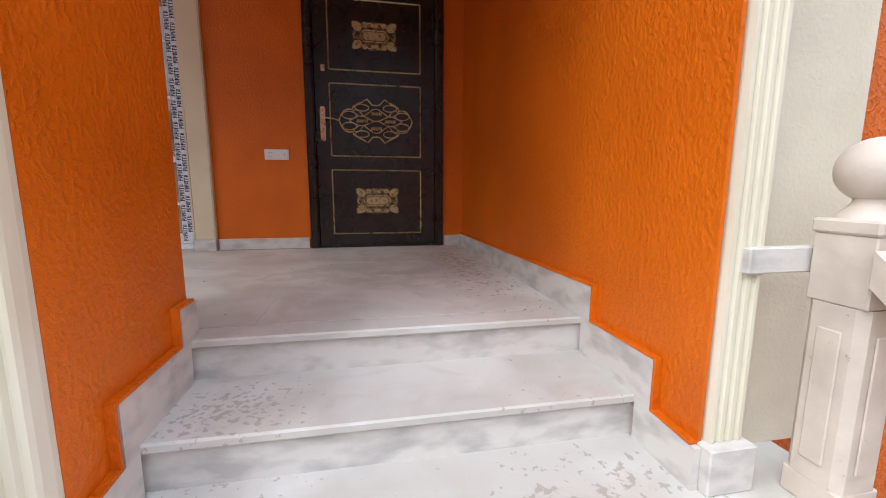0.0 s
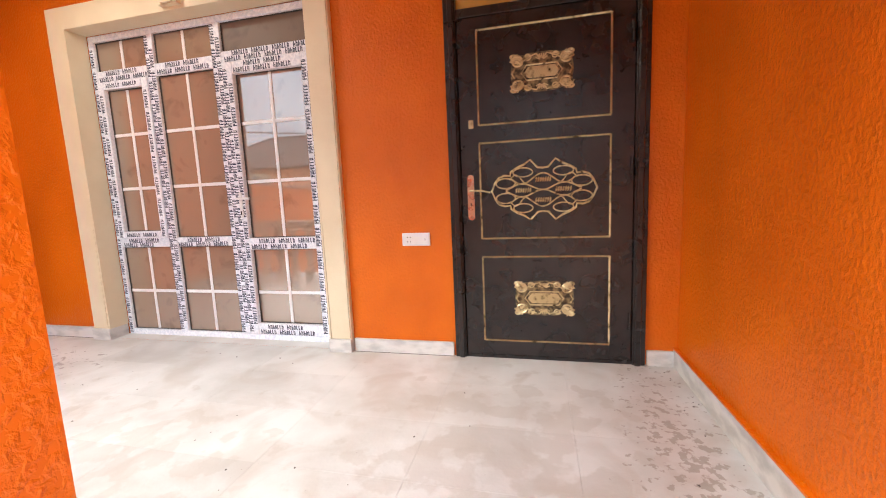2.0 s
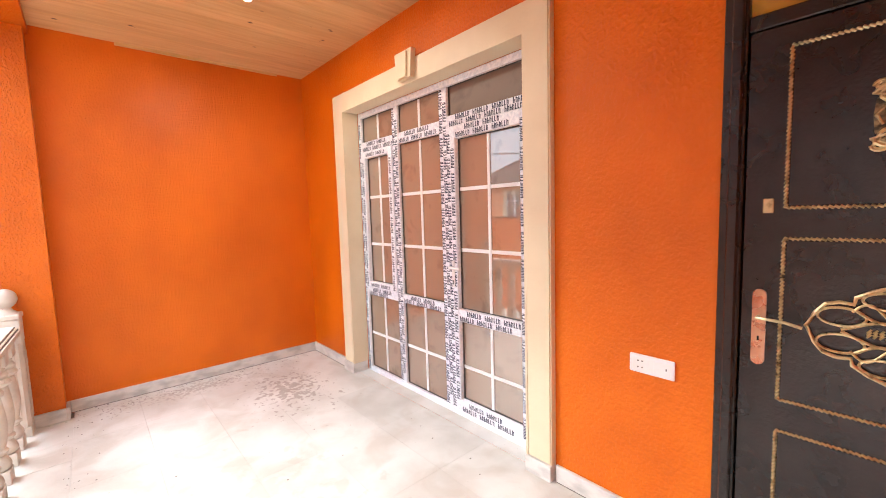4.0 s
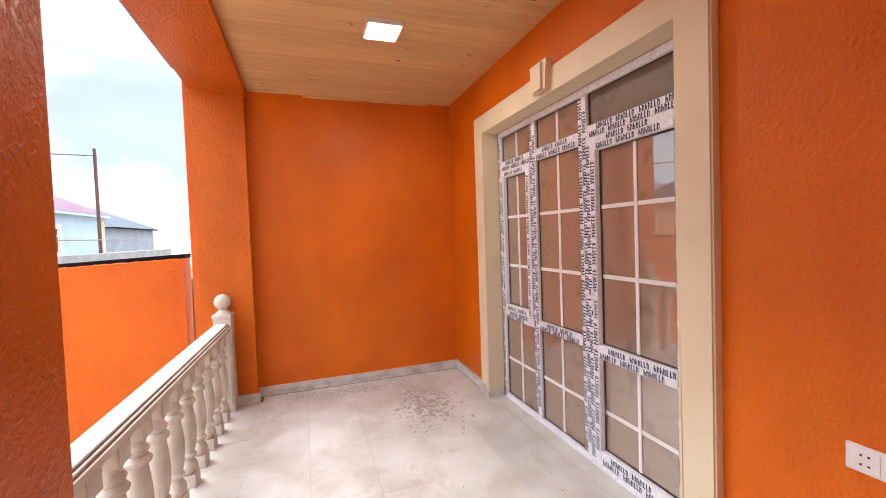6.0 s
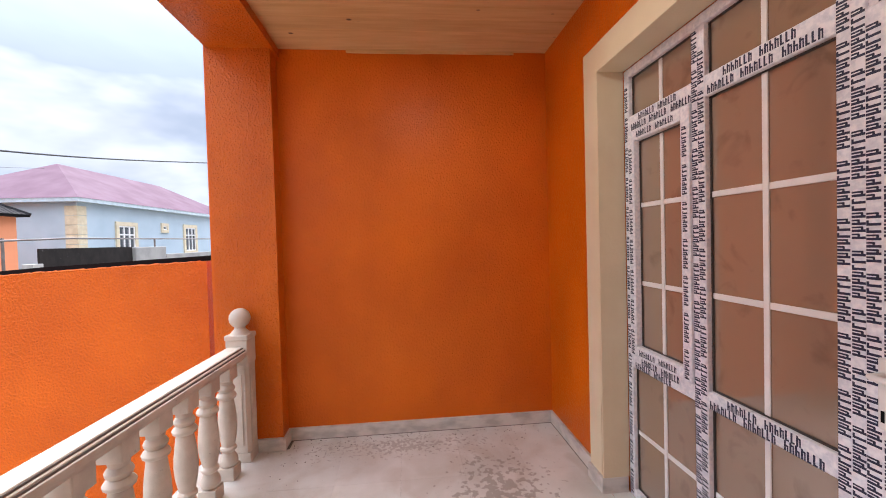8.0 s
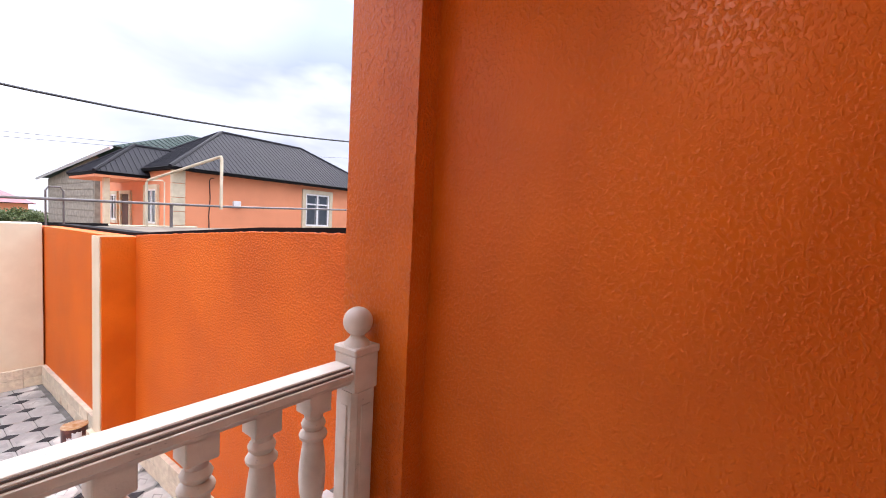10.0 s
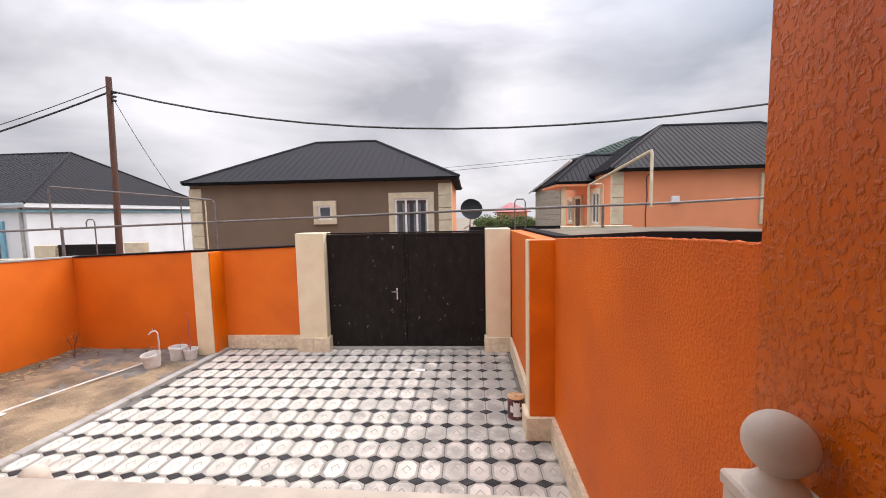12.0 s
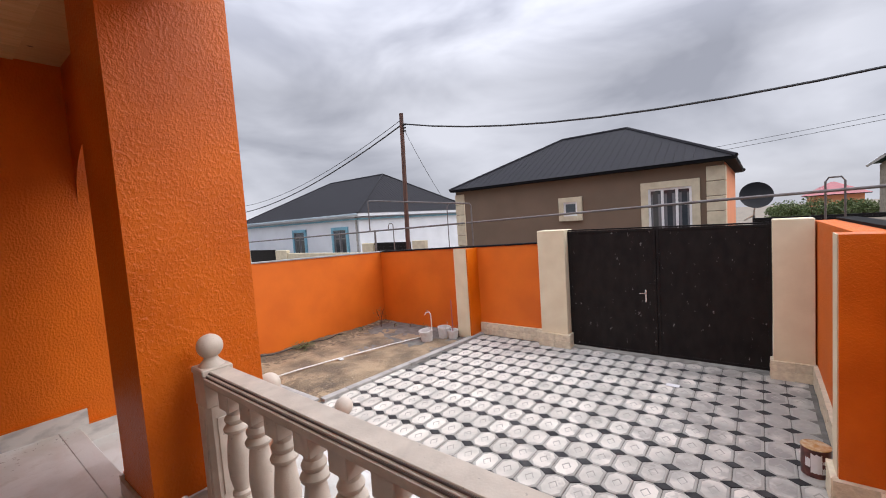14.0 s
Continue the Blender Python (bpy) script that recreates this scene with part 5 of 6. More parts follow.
# small things
t = thing("bottle", (-2.10, -2.12, F), "small dark glass bottle with a white cap beside the newel post", "bottle")
part("body", lathe(bmesh.new(), [(0.028, 0), (0.03, 0.004), (0.03, 0.10), (0.022, 0.125), (0.012, 0.14), (0.012, 0.16)], seg=18), M_GASKET, t, smooth=True)
part("cap", lathe(bmesh.new(), [(0.014, 0.161), (0.014, 0.185), (0.012, 0.187)], seg=14), M_WHITE, t, smooth=True)
t = thing("tile_scrap", (-3.15, -8.15, 0.012), "white scrap of tile lying on the pavers", "scrap")
part("piece", box(bmesh.new(), -0.09, 0.09, -0.05, 0.05, -0.01, 0.0, bevel=0.002), M_WHITE, t)
t = thing("tile_scrap", (2.62, -6.35, 0.06), "white scrap lying on the dry soil", "scrap")
part("piece", box(bmesh.new(), -0.07, 0.07, -0.04, 0.04, -0.01, 0.006, bevel=0.002), M_WHITE, t)
t = thing("shovel_handle", (1.56, -8.84, -0.06), "thin red rod leaning on the garden pier", "rod")
bm = bmesh.new()
tube(bm, [(0, 0, 0), (0.03, -0.03, 0.95)], 0.012, 8)
part("shaft", bm, M_ROOFR, t, smooth=True)


# crumbs of plaster and grit swept against the skirting and under the balusters
crumb_rng = random.Random(12)
bm = bmesh.new()
for k in range(260):
    if k < 130:
        x, y = XE + 0.03 + abs(crumb_rng.gauss(0, 0.10)), crumb_rng.uniform(-1.95, -0.05)
    elif k < 190:
        x, y = crumb_rng.uniform(-4.7, -2.1), -2.03 + abs(crumb_rng.gauss(0, 0.10))
    elif k < 225:
        x, y = -0.035 - abs(crumb_rng.gauss(0, 0.12)), crumb_rng.uniform(-2.0, -0.05)
    else:
        x, y = crumb_rng.uniform(-4.8, -0.3), crumb_rng.uniform(-1.9, -0.1)
    r_ = crumb_rng.uniform(0.002, 0.0065)
    a_ = crumb_rng.uniform(0, 6.28)
    base = [bm.verts.new((x + r_ * crumb_rng.uniform(0.6, 1.2) * math.cos(a_ + q), y + r_ * crumb_rng.uniform(0.6, 1.2) * math.sin(a_ + q), F + 0.0003)) for q in (0, 1.3, 2.6, 3.9, 5.2)]
    tip = bm.verts.new((x, y, F + 0.0003 + r_ * 0.7))
    for i in range(5):
        bm.faces.new((base[i], base[(i + 1) % 5], tip))
    bm.faces.new(base[::-1])
crumbs = mesh_ob("floor_crumbs", bm, M_GROOVE)
tagged(crumbs, "dark grit and plaster crumbs scattered on the marble terrace floor", "debris", kind="stuff")
setting("joint", B(XE + 0.0201, XE + 0.0235, -1.98, -0.02, F + 0.0002, F + 0.003), M_GROOVE, "dark dirt line along the foot of the skirting")
setting("joint", B(XE + 0.0240, -4.27, -0.0235, -0.0201, F + 0.0002, F + 0.003), M_GROOVE, "dark dirt line along the foot of the skirting")
setting("joint", B(-1.98, -1.295, -0.0235, -0.0201, F + 0.0002, F + 0.003), M_GROOVE, "dark dirt line along the foot of the skirting")


# plants
def sprig(x, y, h, n, spread, label, seed):
    t = thing("plant", (x, y, 0.0), label, "plant")
    r_ = random.Random(seed)
    bs, bl = bmesh.new(), bmesh.new()
    for k in range(max(1, n // 8)):
        a = r_.random() * 6.28
        tube(bs, [(0, 0, -0.05), (0.15 * spread * math.cos(a), 0.15 * spread * math.sin(a), h * 0.5), (0.5 * spread * math.cos(a), 0.5 * spread * math.sin(a), h * (0.8 + 0.2 * r_.random()))], 0.004, 5)
    for k in range(n):
        a, rr, zz = r_.random() * 6.28, spread * r_.random() ** 0.6, h * (0.25 + 0.75 * r_.random())
        c = Vector((rr * math.cos(a), rr * math.sin(a), zz))
        d = Vector((math.cos(a), math.sin(a), 0.5 * r_.uniform(-1, 1))) * 0.035
        s_ = Vector((-math.sin(a), math.cos(a), 0)) * 0.013
        v = [bl.verts.new(c), bl.verts.new(c + d * 0.5 + s_), bl.verts.new(c + d), bl.verts.new(c + d * 0.5 - s_)]
        bl.faces.new(v)
    part("stem", bs, M_POLE, t)
    part("leaves", bl, M_LEAF, t, kind="stuff")


sprig(3.95, -8.75, 0.50, 60, 0.20, "young leafy sapling growing by the garden wall", 1)
sprig(4.10, -6.45, 0.17, 260, 0.24, "low green weed clump at the foot of the garden wall", 2)
for k, (x, y) in enumerate([(3.6, -8.9), (4.1, -8.2), (3.2, -9.1), (4.2, -7.6), (4.25, -7.1), (2.7, -9.1)]):
    sprig(x, y, 0.10, 30, 0.12, "dry weeds at the foot of the garden wall", 10 + k)


# ---- street: pipe, poles, cables ----
def run(name, pts, r, mat, label, cat, seg=6, at=None):
    at = at or tuple(pts[0])
    t_ = thing(name, at, label, cat)
    bm_ = bmesh.new()
    tube(bm_, [tuple(Vector(p) - Vector(at)) for p in pts], r, seg)
    part("line" if cat == "cable" else "tube", bm_, mat, t_, smooth=True)
    return t_


run("gas_pipe", [(16, -9.9, 2.34), (1.37, -9.9, 2.67), (-3.58, -9.9, 2.79), (-8.2, -9.9, 2.87), (-13.4, -9.9, 3.06), (-26, -9.9, 3.1)], 0.024, M_PIPE, "long grey gas pipe running above the street wall", "gas pipe", 8)
run("gas_pipe_bend", [(4.42, -9.96, 0.0), (4.42, -9.96, 2.72), (4.46, -9.96, 2.78), (4.57, -9.96, 2.78), (4.62, -9.96, 2.72), (4.62, -9.96, 2.60)], 0.014, M_PIPE, "small bent gas pipe riser behind the street wall", "gas pipe", 8)
run("gas_pipe_bend", [(-5.03, -9.96, 0.0), (-5.03, -9.96, 2.96), (-5.07, -9.96, 3.02), (-5.21, -9.96, 3.02), (-5.25, -9.96, 2.96), (-5.25, -9.96, 2.1)], 0.014, M_PIPE, "small bent gas pipe riser behind the street wall", "gas pipe", 8)
run("gas_pipe_bend", [(5.34, -9.86, 2.56), (5.34, -9.86, 3.50), (5.28, -9.86, 3.53), (1.56, -9.86, 3.15), (1.51, -9.86, 3.10), (1.51, -9.86, 0.0)], 0.020, M_PIPE, "raised grey gas pipe bridging the plot entrance", "gas pipe", 8)
run("gas_pipe_bend", [(1.72, -9.87, 0.0), (1.72, -9.87, 3.14)], 0.014, M_QUOIN, "thin cream riser under the raised gas pipe", "gas pipe", 8)
run("gas_pipe_bend", [(2.28, -9.87, 0.0), (2.28, -9.87, 3.10), (2.20, -9.87, 3.2)], 0.012, M_PIPE, "thin grey riser under the raised gas pipe", "gas pipe", 8)
run("gas_pipe_bend", [(-7.50, -13.16, 3.48), (-7.86, -13.16, 3.50), (-7.90, -13.16, 3.46), (-7.90, -13.16, 0.0)], 0.018, M_QUOIN, "thin cream branch of the raised gas pipe", "gas pipe", 8)
for x in (5.2, -6.85, -11.6, -17.0):
    run("pipe_post", [(x, -9.93, -0.1), (x, -9.93, 2.62 if x > 0 else (2.86 if x > -8 else 3.05))], 0.03, M_PIPE, "grey steel post under the gas pipe", "post", 8)


def pole(x, y, h, lean, label):
    t_ = thing("power_pole", (x, y, -0.1), label, "power pole")
    part("mast", lathe(bmesh.new(), [(0.075, 0), (0.07, h * 0.5), (0.062, h), (0.01, h + 0.01)], seg=12), M_POLE, t_, smooth=True)
    for k_ in range(3):
        part("bracket", B(-0.15, -0.05, -0.03, 0.03, h - 0.55 + 0.09 * k_, h - 0.51 + 0.09 * k_, bevel=0.005), M_WIRE, t_)
    t_.rotation_euler = (0, lean, 0)


pole(4.43, -10.5, 6.17, -0.028, "rusty steel power pole behind the street wall")
pole(-23.5, -10.5, 7.4, 0.0, "rusty steel power pole farther along the street")
A_ = Vector((4.22, -10.5, 5.75))


def cable(a, b, sag, r, label, n=24, skew=0.0):
    a, b = Vector(a), Vector(b)
    run("cable", [a + (b - a) * (k_ / n) - Vector((0, 0, (sag * 4 - skew * k_ / n) * (k_ / n) * (1 - k_ / n))) for k_ in range(n + 1)], r, M_WIRE, label, "cable", 5, at=tuple(a))


cable(A_, (-23.4, -10.5, 6.95), 2.16, 0.022, "twisted black power cable sagging between the poles", skew=5.2)
cable(A_, (26, -13.5, 4.3), 0.9, 0.022, "twisted black power cable running along the street")
cable(A_ + Vector((0, 0, 0.15)), (26, -13.6, 4.9), 1.0, 0.010, "thin black cable running along the street")
cable((3.2, -15.2, 3.9), (-9.5, -16.2, 4.75), 0.1, 0.006, "thin black cable between the houses")
cable((3.2, -15.2, 4.0), (-24, -19, 6.9), 0.4, 0.006, "thin black cable between the houses")
cable(A_ - Vector((0, 0, 0.1)), (4.5, -12.9, 3.25), 0.12, 0.007, "thin wire from the pole to the house")


# ---- houses ----
def far_window(h, x0, x1, z0, z1, y, face, m_sur, cols=3, sur=0.14, simple=False, m_frame=None):
    """face: "y" for a wall looking to +y at y, or "x" for one looking to +x at x=y (then x0, x1 run along y)."""
    def bx(a, b, c, d, e, f_, bev=0.0):
        return B(a, b, y + c, y + d, e, f_, bevel=bev) if face == "y" else B(y + c, y + d, a, b, e, f_, bevel=bev)
    w = part("window", bx(x0, x1, 0.004, 0.012, z0, z1), M_WINGLASS, h, "house window with white frame")
    bm_ = bmesh.new()

    def add(a, b, c, d, e, f_):
        (box(bm_, a, b, y + c, y + d, e, f_) if face == "y" else box(bm_, y + c, y + d, a, b, e, f_))
    s_ = sur
    add(x0 - s_, x0, 0.001, 0.085, z0 - s_, z1 + s_), add(x1, x1 + s_, 0.001, 0.085, z0 - s_, z1 + s_)
    add(x0, x1, 0.001, 0.085, z1, z1 + s_), add(x0, x1, 0.001, 0.095, z0 - s_, z0)
    part("surround", bm_, m_sur, w, "pale moulded surround")
    bm_ = bmesh.new()
    f_w = 0.065
    add(x0, x0 + f_w, 0.012, 0.045, z0, z1), add(x1 - f_w, x1, 0.012, 0.045, z0, z1), add(x0 + f_w, x1 - f_w, 0.012, 0.045, z1 - f_w, z1), add(x0 + f_w, x1 - f_w, 0.012, 0.045, z0, z0 + f_w)
    for k_ in range(1, cols):
        xm = x0 + (x1 - x0) * k_ / cols
        add(xm - 0.035, xm + 0.035, 0.012, 0.044, z0 + f_w, z1 - f_w)
    if not simple:
        zm = z0 + (z1 - z0) * 0.68
        add(x0 + f_w, x1 - f_w, 0.0125, 0.048, zm - 0.03, zm + 0.03)
    part("frame", bm_, m_frame or M_WHITE, w)
    if not simple:
        for k_ in range(cols):
            a = x0 + (x1 - x0) * k_ / cols + 0.05
            b = x0 + (x1 - x0) * (k_ + 1) / cols - 0.05
            for q in (a, b - 0.07):
                part("curtain", bx(q, q + 0.07, 0.013, 0.018, z0 + f_w, z1 - f_w - 0.1), M_CURTAIN, w)


def hip_roof(h, x0, x1, y0, y1, z, zr, mat, over=0.3, fascia=M_BLACK, ribs=True, rib=0.008, runx=None, pitch=0.25):
    x0, x1, y0, y1 = x0 - over, x1 + over, y0 - over, y1 + over
    run_ = min(x1 - x0, y1 - y0) / 2
    rx_ = runx or run_
    bm_ = bmesh.new()
    if (x1 - x0) >= (y1 - y0):
        a, b = (x0 + rx_, (y0 + y1) / 2, zr), (x1 - rx_, (y0 + y1) / 2, zr)
    else:
        a, b = ((x0 + x1) / 2, y0 + run_, zr), ((x0 + x1) / 2, y1 - run_, zr)
    if (Vector(a) - Vector(b)).length < 0.2:
        b = (b[0] + 0.2, b[1], b[2])
    c = [bm_.verts.new(p) for p in ((x0, y0, z), (x1, y0, z), (x1, y1, z), (x0, y1, z))]
    va, vb = bm_.verts.new(a), bm_.verts.new(b)
    if (x1 - x0) >= (y1 - y0):
        for f_ in ((c[0], c[1], vb, va), (c[1], c[2], vb), (c[2], c[3], va, vb), (c[3], c[0], va)):
            bm_.faces.new(f_)
    else:
        for f_ in ((c[0], c[1], va), (c[1], c[2], vb, va), (c[2], c[3], vb), (c[3], c[0], va, vb)):
            bm_.faces.new(f_)
    bm_.faces.new(c[::-1])
    roof = part("roof", bm_, mat, h, "metal sheet hip roof")
    part("fascia", box(bmesh.new(), x0 + 0.02, x1 - 0.02, y0 + 0.02, y1 - 0.02, z - 0.17 if fascia is not M_BLACK else z - 0.085, z - 0.002), fascia, roof)
    if ribs:        # standing seams on the slope that faces the yard
        bm_ = bmesh.new()
        n_ = int((x1 - x0) / pitch)
        ry = (y0 + y1) / 2 if (x1 - x0) >= (y1 - y0) else y1 - run_
        for k_ in range(1, n_):
            xx = x0 + (x1 - x0) * k_ / n_
            lim = min(1.0, (xx - x0) / rx_, (x1 - xx) / rx_) if (x1 - x0) >= (y1 - y0) else min(1.0, (xx - x0) / run_, (x1 - xx) / run_)
            top = (xx, y1 + (ry - y1) * lim, z + (zr - z) * lim + 0.005)
            tube(bm_, [(xx, y1, z + 0.005), top], rib, 4)
        n_ = int((y1 - y0) / pitch)
        for k_ in range(1, n_):
            yy = y0 + (y1 - y0) * k_ / n_
            lim = min(1.0, (yy - y0) / run_, (y1 - yy) / run_)
            for xs_, sg in ((x1, -1), (x0, 1)):
                tube(bm_, [(xs_, yy, z + 0.005), (xs_ + sg * rx_ * lim, yy, z + (zr - z) * lim + 0.005)], rib, 4)
        part("seam", bm_, mat, roof, kind="stuff")
        bm_ = bmesh.new()
        for p in ((x0, y0, z), (x0, y1, z)):
            tube(bm_, [p, a], 0.06, 6)
        for p in ((x1, y0, z), (x1, y1, z)):
            tube(bm_, [p, b], 0.06, 6)
        tube(bm_, [a, b], 0.06, 6)
        part("ridge_cap", bm_, mat, roof)
    return roof


def house(label, x0, x1, y0, y1, z, mat, side_mat=None):
    h = thing("house", (0, 0, 0), label, "house", "houses along the street")
    part("wall", B(x0, x1, y0, y1, -0.2, z - 0.05), mat, h, "rendered house wall")
    return h


def quoins(h, x, y, z0, z1, w=0.42, mat=M_QUOIN):
    n_ = int((z1 - z0) / 0.42)
    for k_ in range(n_):
        za, zb = z0 + (z1 - z0) * k_ / n_, z0 + (z1 - z0) * (k_ + 1) / n_
        part("quoin", B(x - w, x + 0.03, y - w, y + 0.03, za + 0.008, zb - 0.008, bevel=0.01), mat, h)


# brown house across the street
hA = house("taupe rendered house with a charcoal metal hip roof across the street", -3.45, 5.68, -21.4, -15.0, 3.95, M_BROWNWALL)
part("wall", B(-3.47, -3.451, -21.4, -15.42, -0.2, 3.88), M_PEACH, hA, "orange rendered side wall")
hip_roof(hA, -3.46, 5.48, -21.4, -15.0, 3.97, 5.80, M_ROOF)
quoins(hA, 5.68, -15.0, 0, 3.78)
for k_ in range(9):
    part("quoin", B(-3.50, -3.05, -15.45, -14.97, 0.42 * k_ + 0.008, 0.42 * k_ + 0.412, bevel=0.01), M_QUOIN, hA)
far_window(hA, -2.70, -1.56, 1.72, 3.28, -15.0, "y", M_QUOIN, 3, 0.2)
far_window(hA, 0.62, 1.10, 2.62, 3.10, -15.0, "y", M_QUOIN, 1, 0.16, simple=True)
t = thing("satellite_dish", (-4.15, -14.62, 2.84), "dark round satellite dish beside the taupe house", "satellite dish")
bm = bmesh.new()
lathe(bm, [(0.02, 0.0), (0.15, 0.015), (0.28, 0.05), (0.36, 0.09), (0.36, 0.095), (0.28, 0.057), (0.15, 0.022), (0.02, 0.01)], seg=28)
d = part("bowl", bm, M_DISH, t, smooth=True)
d.rotation_euler = (radians(-68), 0, radians(8))
bm = bmesh.new()
tube(bm, [(0, -0.02, 0), (0.05, -0.2, -0.5), (0.25, -0.3, -0.62)], 0.025, 6)
part("arm", bm, M_CHROME, t)
bm = bmesh.new()
tube(bm, [(0.05, -0.2, -0.5), (0.05, -0.2, -2.8)], 0.03, 6)
part("mast", bm, M_PIPE, t)

# white house
hB = house("white rendered house with sky blue window surrounds and a charcoal roof", 12.38, 24.8, -25.8, -15.4, 3.42, M_WHITEWALL)
hip_roof(hB, 12.38, 24.7, -25.8, -15.4, 3.46, 6.14, M_ROOF, fascia=M_WHITEWALL, runx=3.6)
part("cornice", B(12.28, 25.0, -25.9, -15.3, 3.12, 3.2), M_BLUETRIM, hB)
part("gutter", B(12.06, 25.03, -15.09, -15.05, 3.36, 3.455, bevel=0.008), M_BLUEPALE, hB, "pale blue gutter along the eaves")
for a in (13.44, 17.38):
    far_window(hB, a, a + 1.10, 1.15, 2.62, -15.4, "y", M_BLUETRIM, 2, 0.17, m_frame=M_CURTAIN)
part("downpipe", B(12.50, 12.58, -15.39, -15.31, 0, 3.3), M_CURB, hB)

# peach house
hO = house("peach rendered house with a ribbed charcoal roof and limestone quoins", -18.0, -8.9, -22.4, -15.3, 4.08, M_PEACH)
hip_roof(hO, -17.85, -9.05, -20.4, -15.3, 4.10, 5.97, M_ROOF, over=0.35, rib=0.012, pitch=0.17)
for k_ in range(9):
    part("quoin", B(-9.26, -8.87, -15.40, -15.26, 0.45 * k_ + 0.008, 0.45 * k_ + 0.442, bevel=0.01), M_QUOIN, hO)
far_window(hO, -15.0, -13.8, 2.35, 3.70, -15.3, "y", M_QUOIN, 2, 0.16)
far_window(hO, -17.35, -16.45, 2.25, 3.42, -8.9, "x", M_QUOIN, 2, 0.14, simple=True)
far_window(hO, -21.0, -20.25, 2.25, 3.25, -8.9, "x", M_QUOIN, 2, 0.12, simple=True)
far_door = part("door", B(-8.899, -8.87, -19.75, -18.9, 1.0, 3.25, bevel=0.01), M_POLE, hO, "brown house door set under the porch")
bm = bmesh.new()
for ya_, yb_, za_, zb_ in ((-19.88, -19.751, 1.0, 3.38), (-18.899, -18.77, 1.0, 3.38), (-19.75, -18.90, 3.251, 3.38)):
    box(bm, -8.899, -8.82, ya_, yb_, za_, zb_)
part("surround", bm, M_QUOIN, far_door, "pale moulded door surround")
hip_roof(hO, -11.4, -7.73, -19.7, -17.4, 3.86, 5.0, M_ROOF, over=0.35, rib=0.012, pitch=0.17)
part("soffit", B(-8.899, -7.42, -20.0, -17.09, 3.68, 3.76), M_PEACH, hO, "peach ceiling of the porch")
part("column", B(-7.86, -7.70, -17.48, -17.32, 2.06, 3.68, bevel=0.01), M_QUOIN, hO, "cream porch column")
part("porch_floor", B(-8.899, -7.45, -20.2, -15.5, 1.98, 2.06, bevel=0.01), M_QUOIN, hO, "cream edge slab of the porch")
part("base_band", B(-9.30, -7.50, -20.2, -15.24, -0.1, 1.979), M_QUOIN, hO, "cream base band of the porch")
part("meter_box", B(-11.06, -10.80, -15.299, -15.2, 2.93, 3.17, bevel=0.01), M_WHITE, hO, "white meter box on the wall")
bm = bmesh.new()
tube(bm, [(-10.02, -15.27, 1.8), (-9.99, -15.27, 2.6), (-10.03, -15.27, 3.2), (-10.0, -15.27, 3.80), (-10.05, -15.27, 3.88), (-10.15, -15.27, 3.89)], 0.018, 5)
part("conduit", bm, M_POLE, hO)
run("gas_pipe_bend", [(-7.49, -13.15, 0.0), (-7.49, -13.15, 3.42), (-7.50, -13.08, 3.47), (-7.79, -10.0, 3.93), (-7.80, -9.93, 3.94), (-7.805, -9.9, 3.88), (-7.805, -9.9, 2.8)], 0.034, M_QUOIN, "cream painted raised gas pipe over the driveway", "gas pipe", 8)

# green roofed block house behind
hG = house("two storey rough block house with a green roof", -24.0, -9.95, -37.0, -27.4, 4.15, M_BLOCK)
part("gable", P([(-37.0, 4.10), (-37.0, 4.36), (-27.4, 5.32), (-27.4, 4.10)], "x", -10.1, -9.95), M_BLOCK, hG, "rough block gable wall")
bm = bmesh.new()
g_lo, g_hi = [(-9.45, -37.2, 4.42), (-9.75, -24.2, 5.55)], [(-14.9, -29.0, 7.5), (-20.5, -30.0, 7.55)]
gv = [bm.verts.new(p) for p in (*g_lo, (-24.5, -24.2, 5.2), (-24.5, -37.2, 4.6), *g_hi)]
for q_ in ((0, 1, 4), (1, 2, 5, 4), (2, 3, 5), (3, 0, 4, 5), (3, 2, 1, 0)):
    bm.faces.new([gv[k_] for k_ in q_])
g_roof = part("roof", bm, M_ROOFG, hG, "green metal sheet roof")
bm = bmesh.new()
for k_ in range(1, 44):
    q_ = k_ / 44
    lo_ = Vector(g_lo[1]).lerp(Vector((-24.5, -24.2, 5.2)), q_)
    hi_ = Vector(g_lo[1]).lerp(Vector(g_hi[0]), min(1.0, q_ * 2.6)) if q_ * 2.6 < 1 else Vector(g_hi[0]).lerp(Vector(g_hi[1]), (q_ - 0.385) / 0.615)
    tube(bm, [lo_ + Vector((0, 0, 0.02)), hi_ + Vector((0, 0, 0.0))], 0.022, 4)
part("seam", bm, M_ROOFG, g_roof, kind="stuff")
bm = bmesh.new()
tube(bm, [(-9.45, -37.2, 4.36), (-9.75, -24.2, 5.49)], 0.10, 4)
part("fascia", bm, M_WHITEWALL, g_roof, "white verge board")
for k_ in range(11):
    part("block_course", B(-9.949, -9.92, -36.9, -27.5, 0.3 + 0.37 * k_, 0.3 + 0.37 * k_ + 0.33, bevel=0.01), M_BLOCK, hG)
hR = house("distant pale house with a red roof beyond the trees", -12.6, -8.5, -64.0, -60.0, 2.75, M_PEACH)
hip_roof(hR, -12.6, -8.5, -64.0, -60.0, 2.75, 4.1, M_ROOFR, over=0.5, ribs=False)

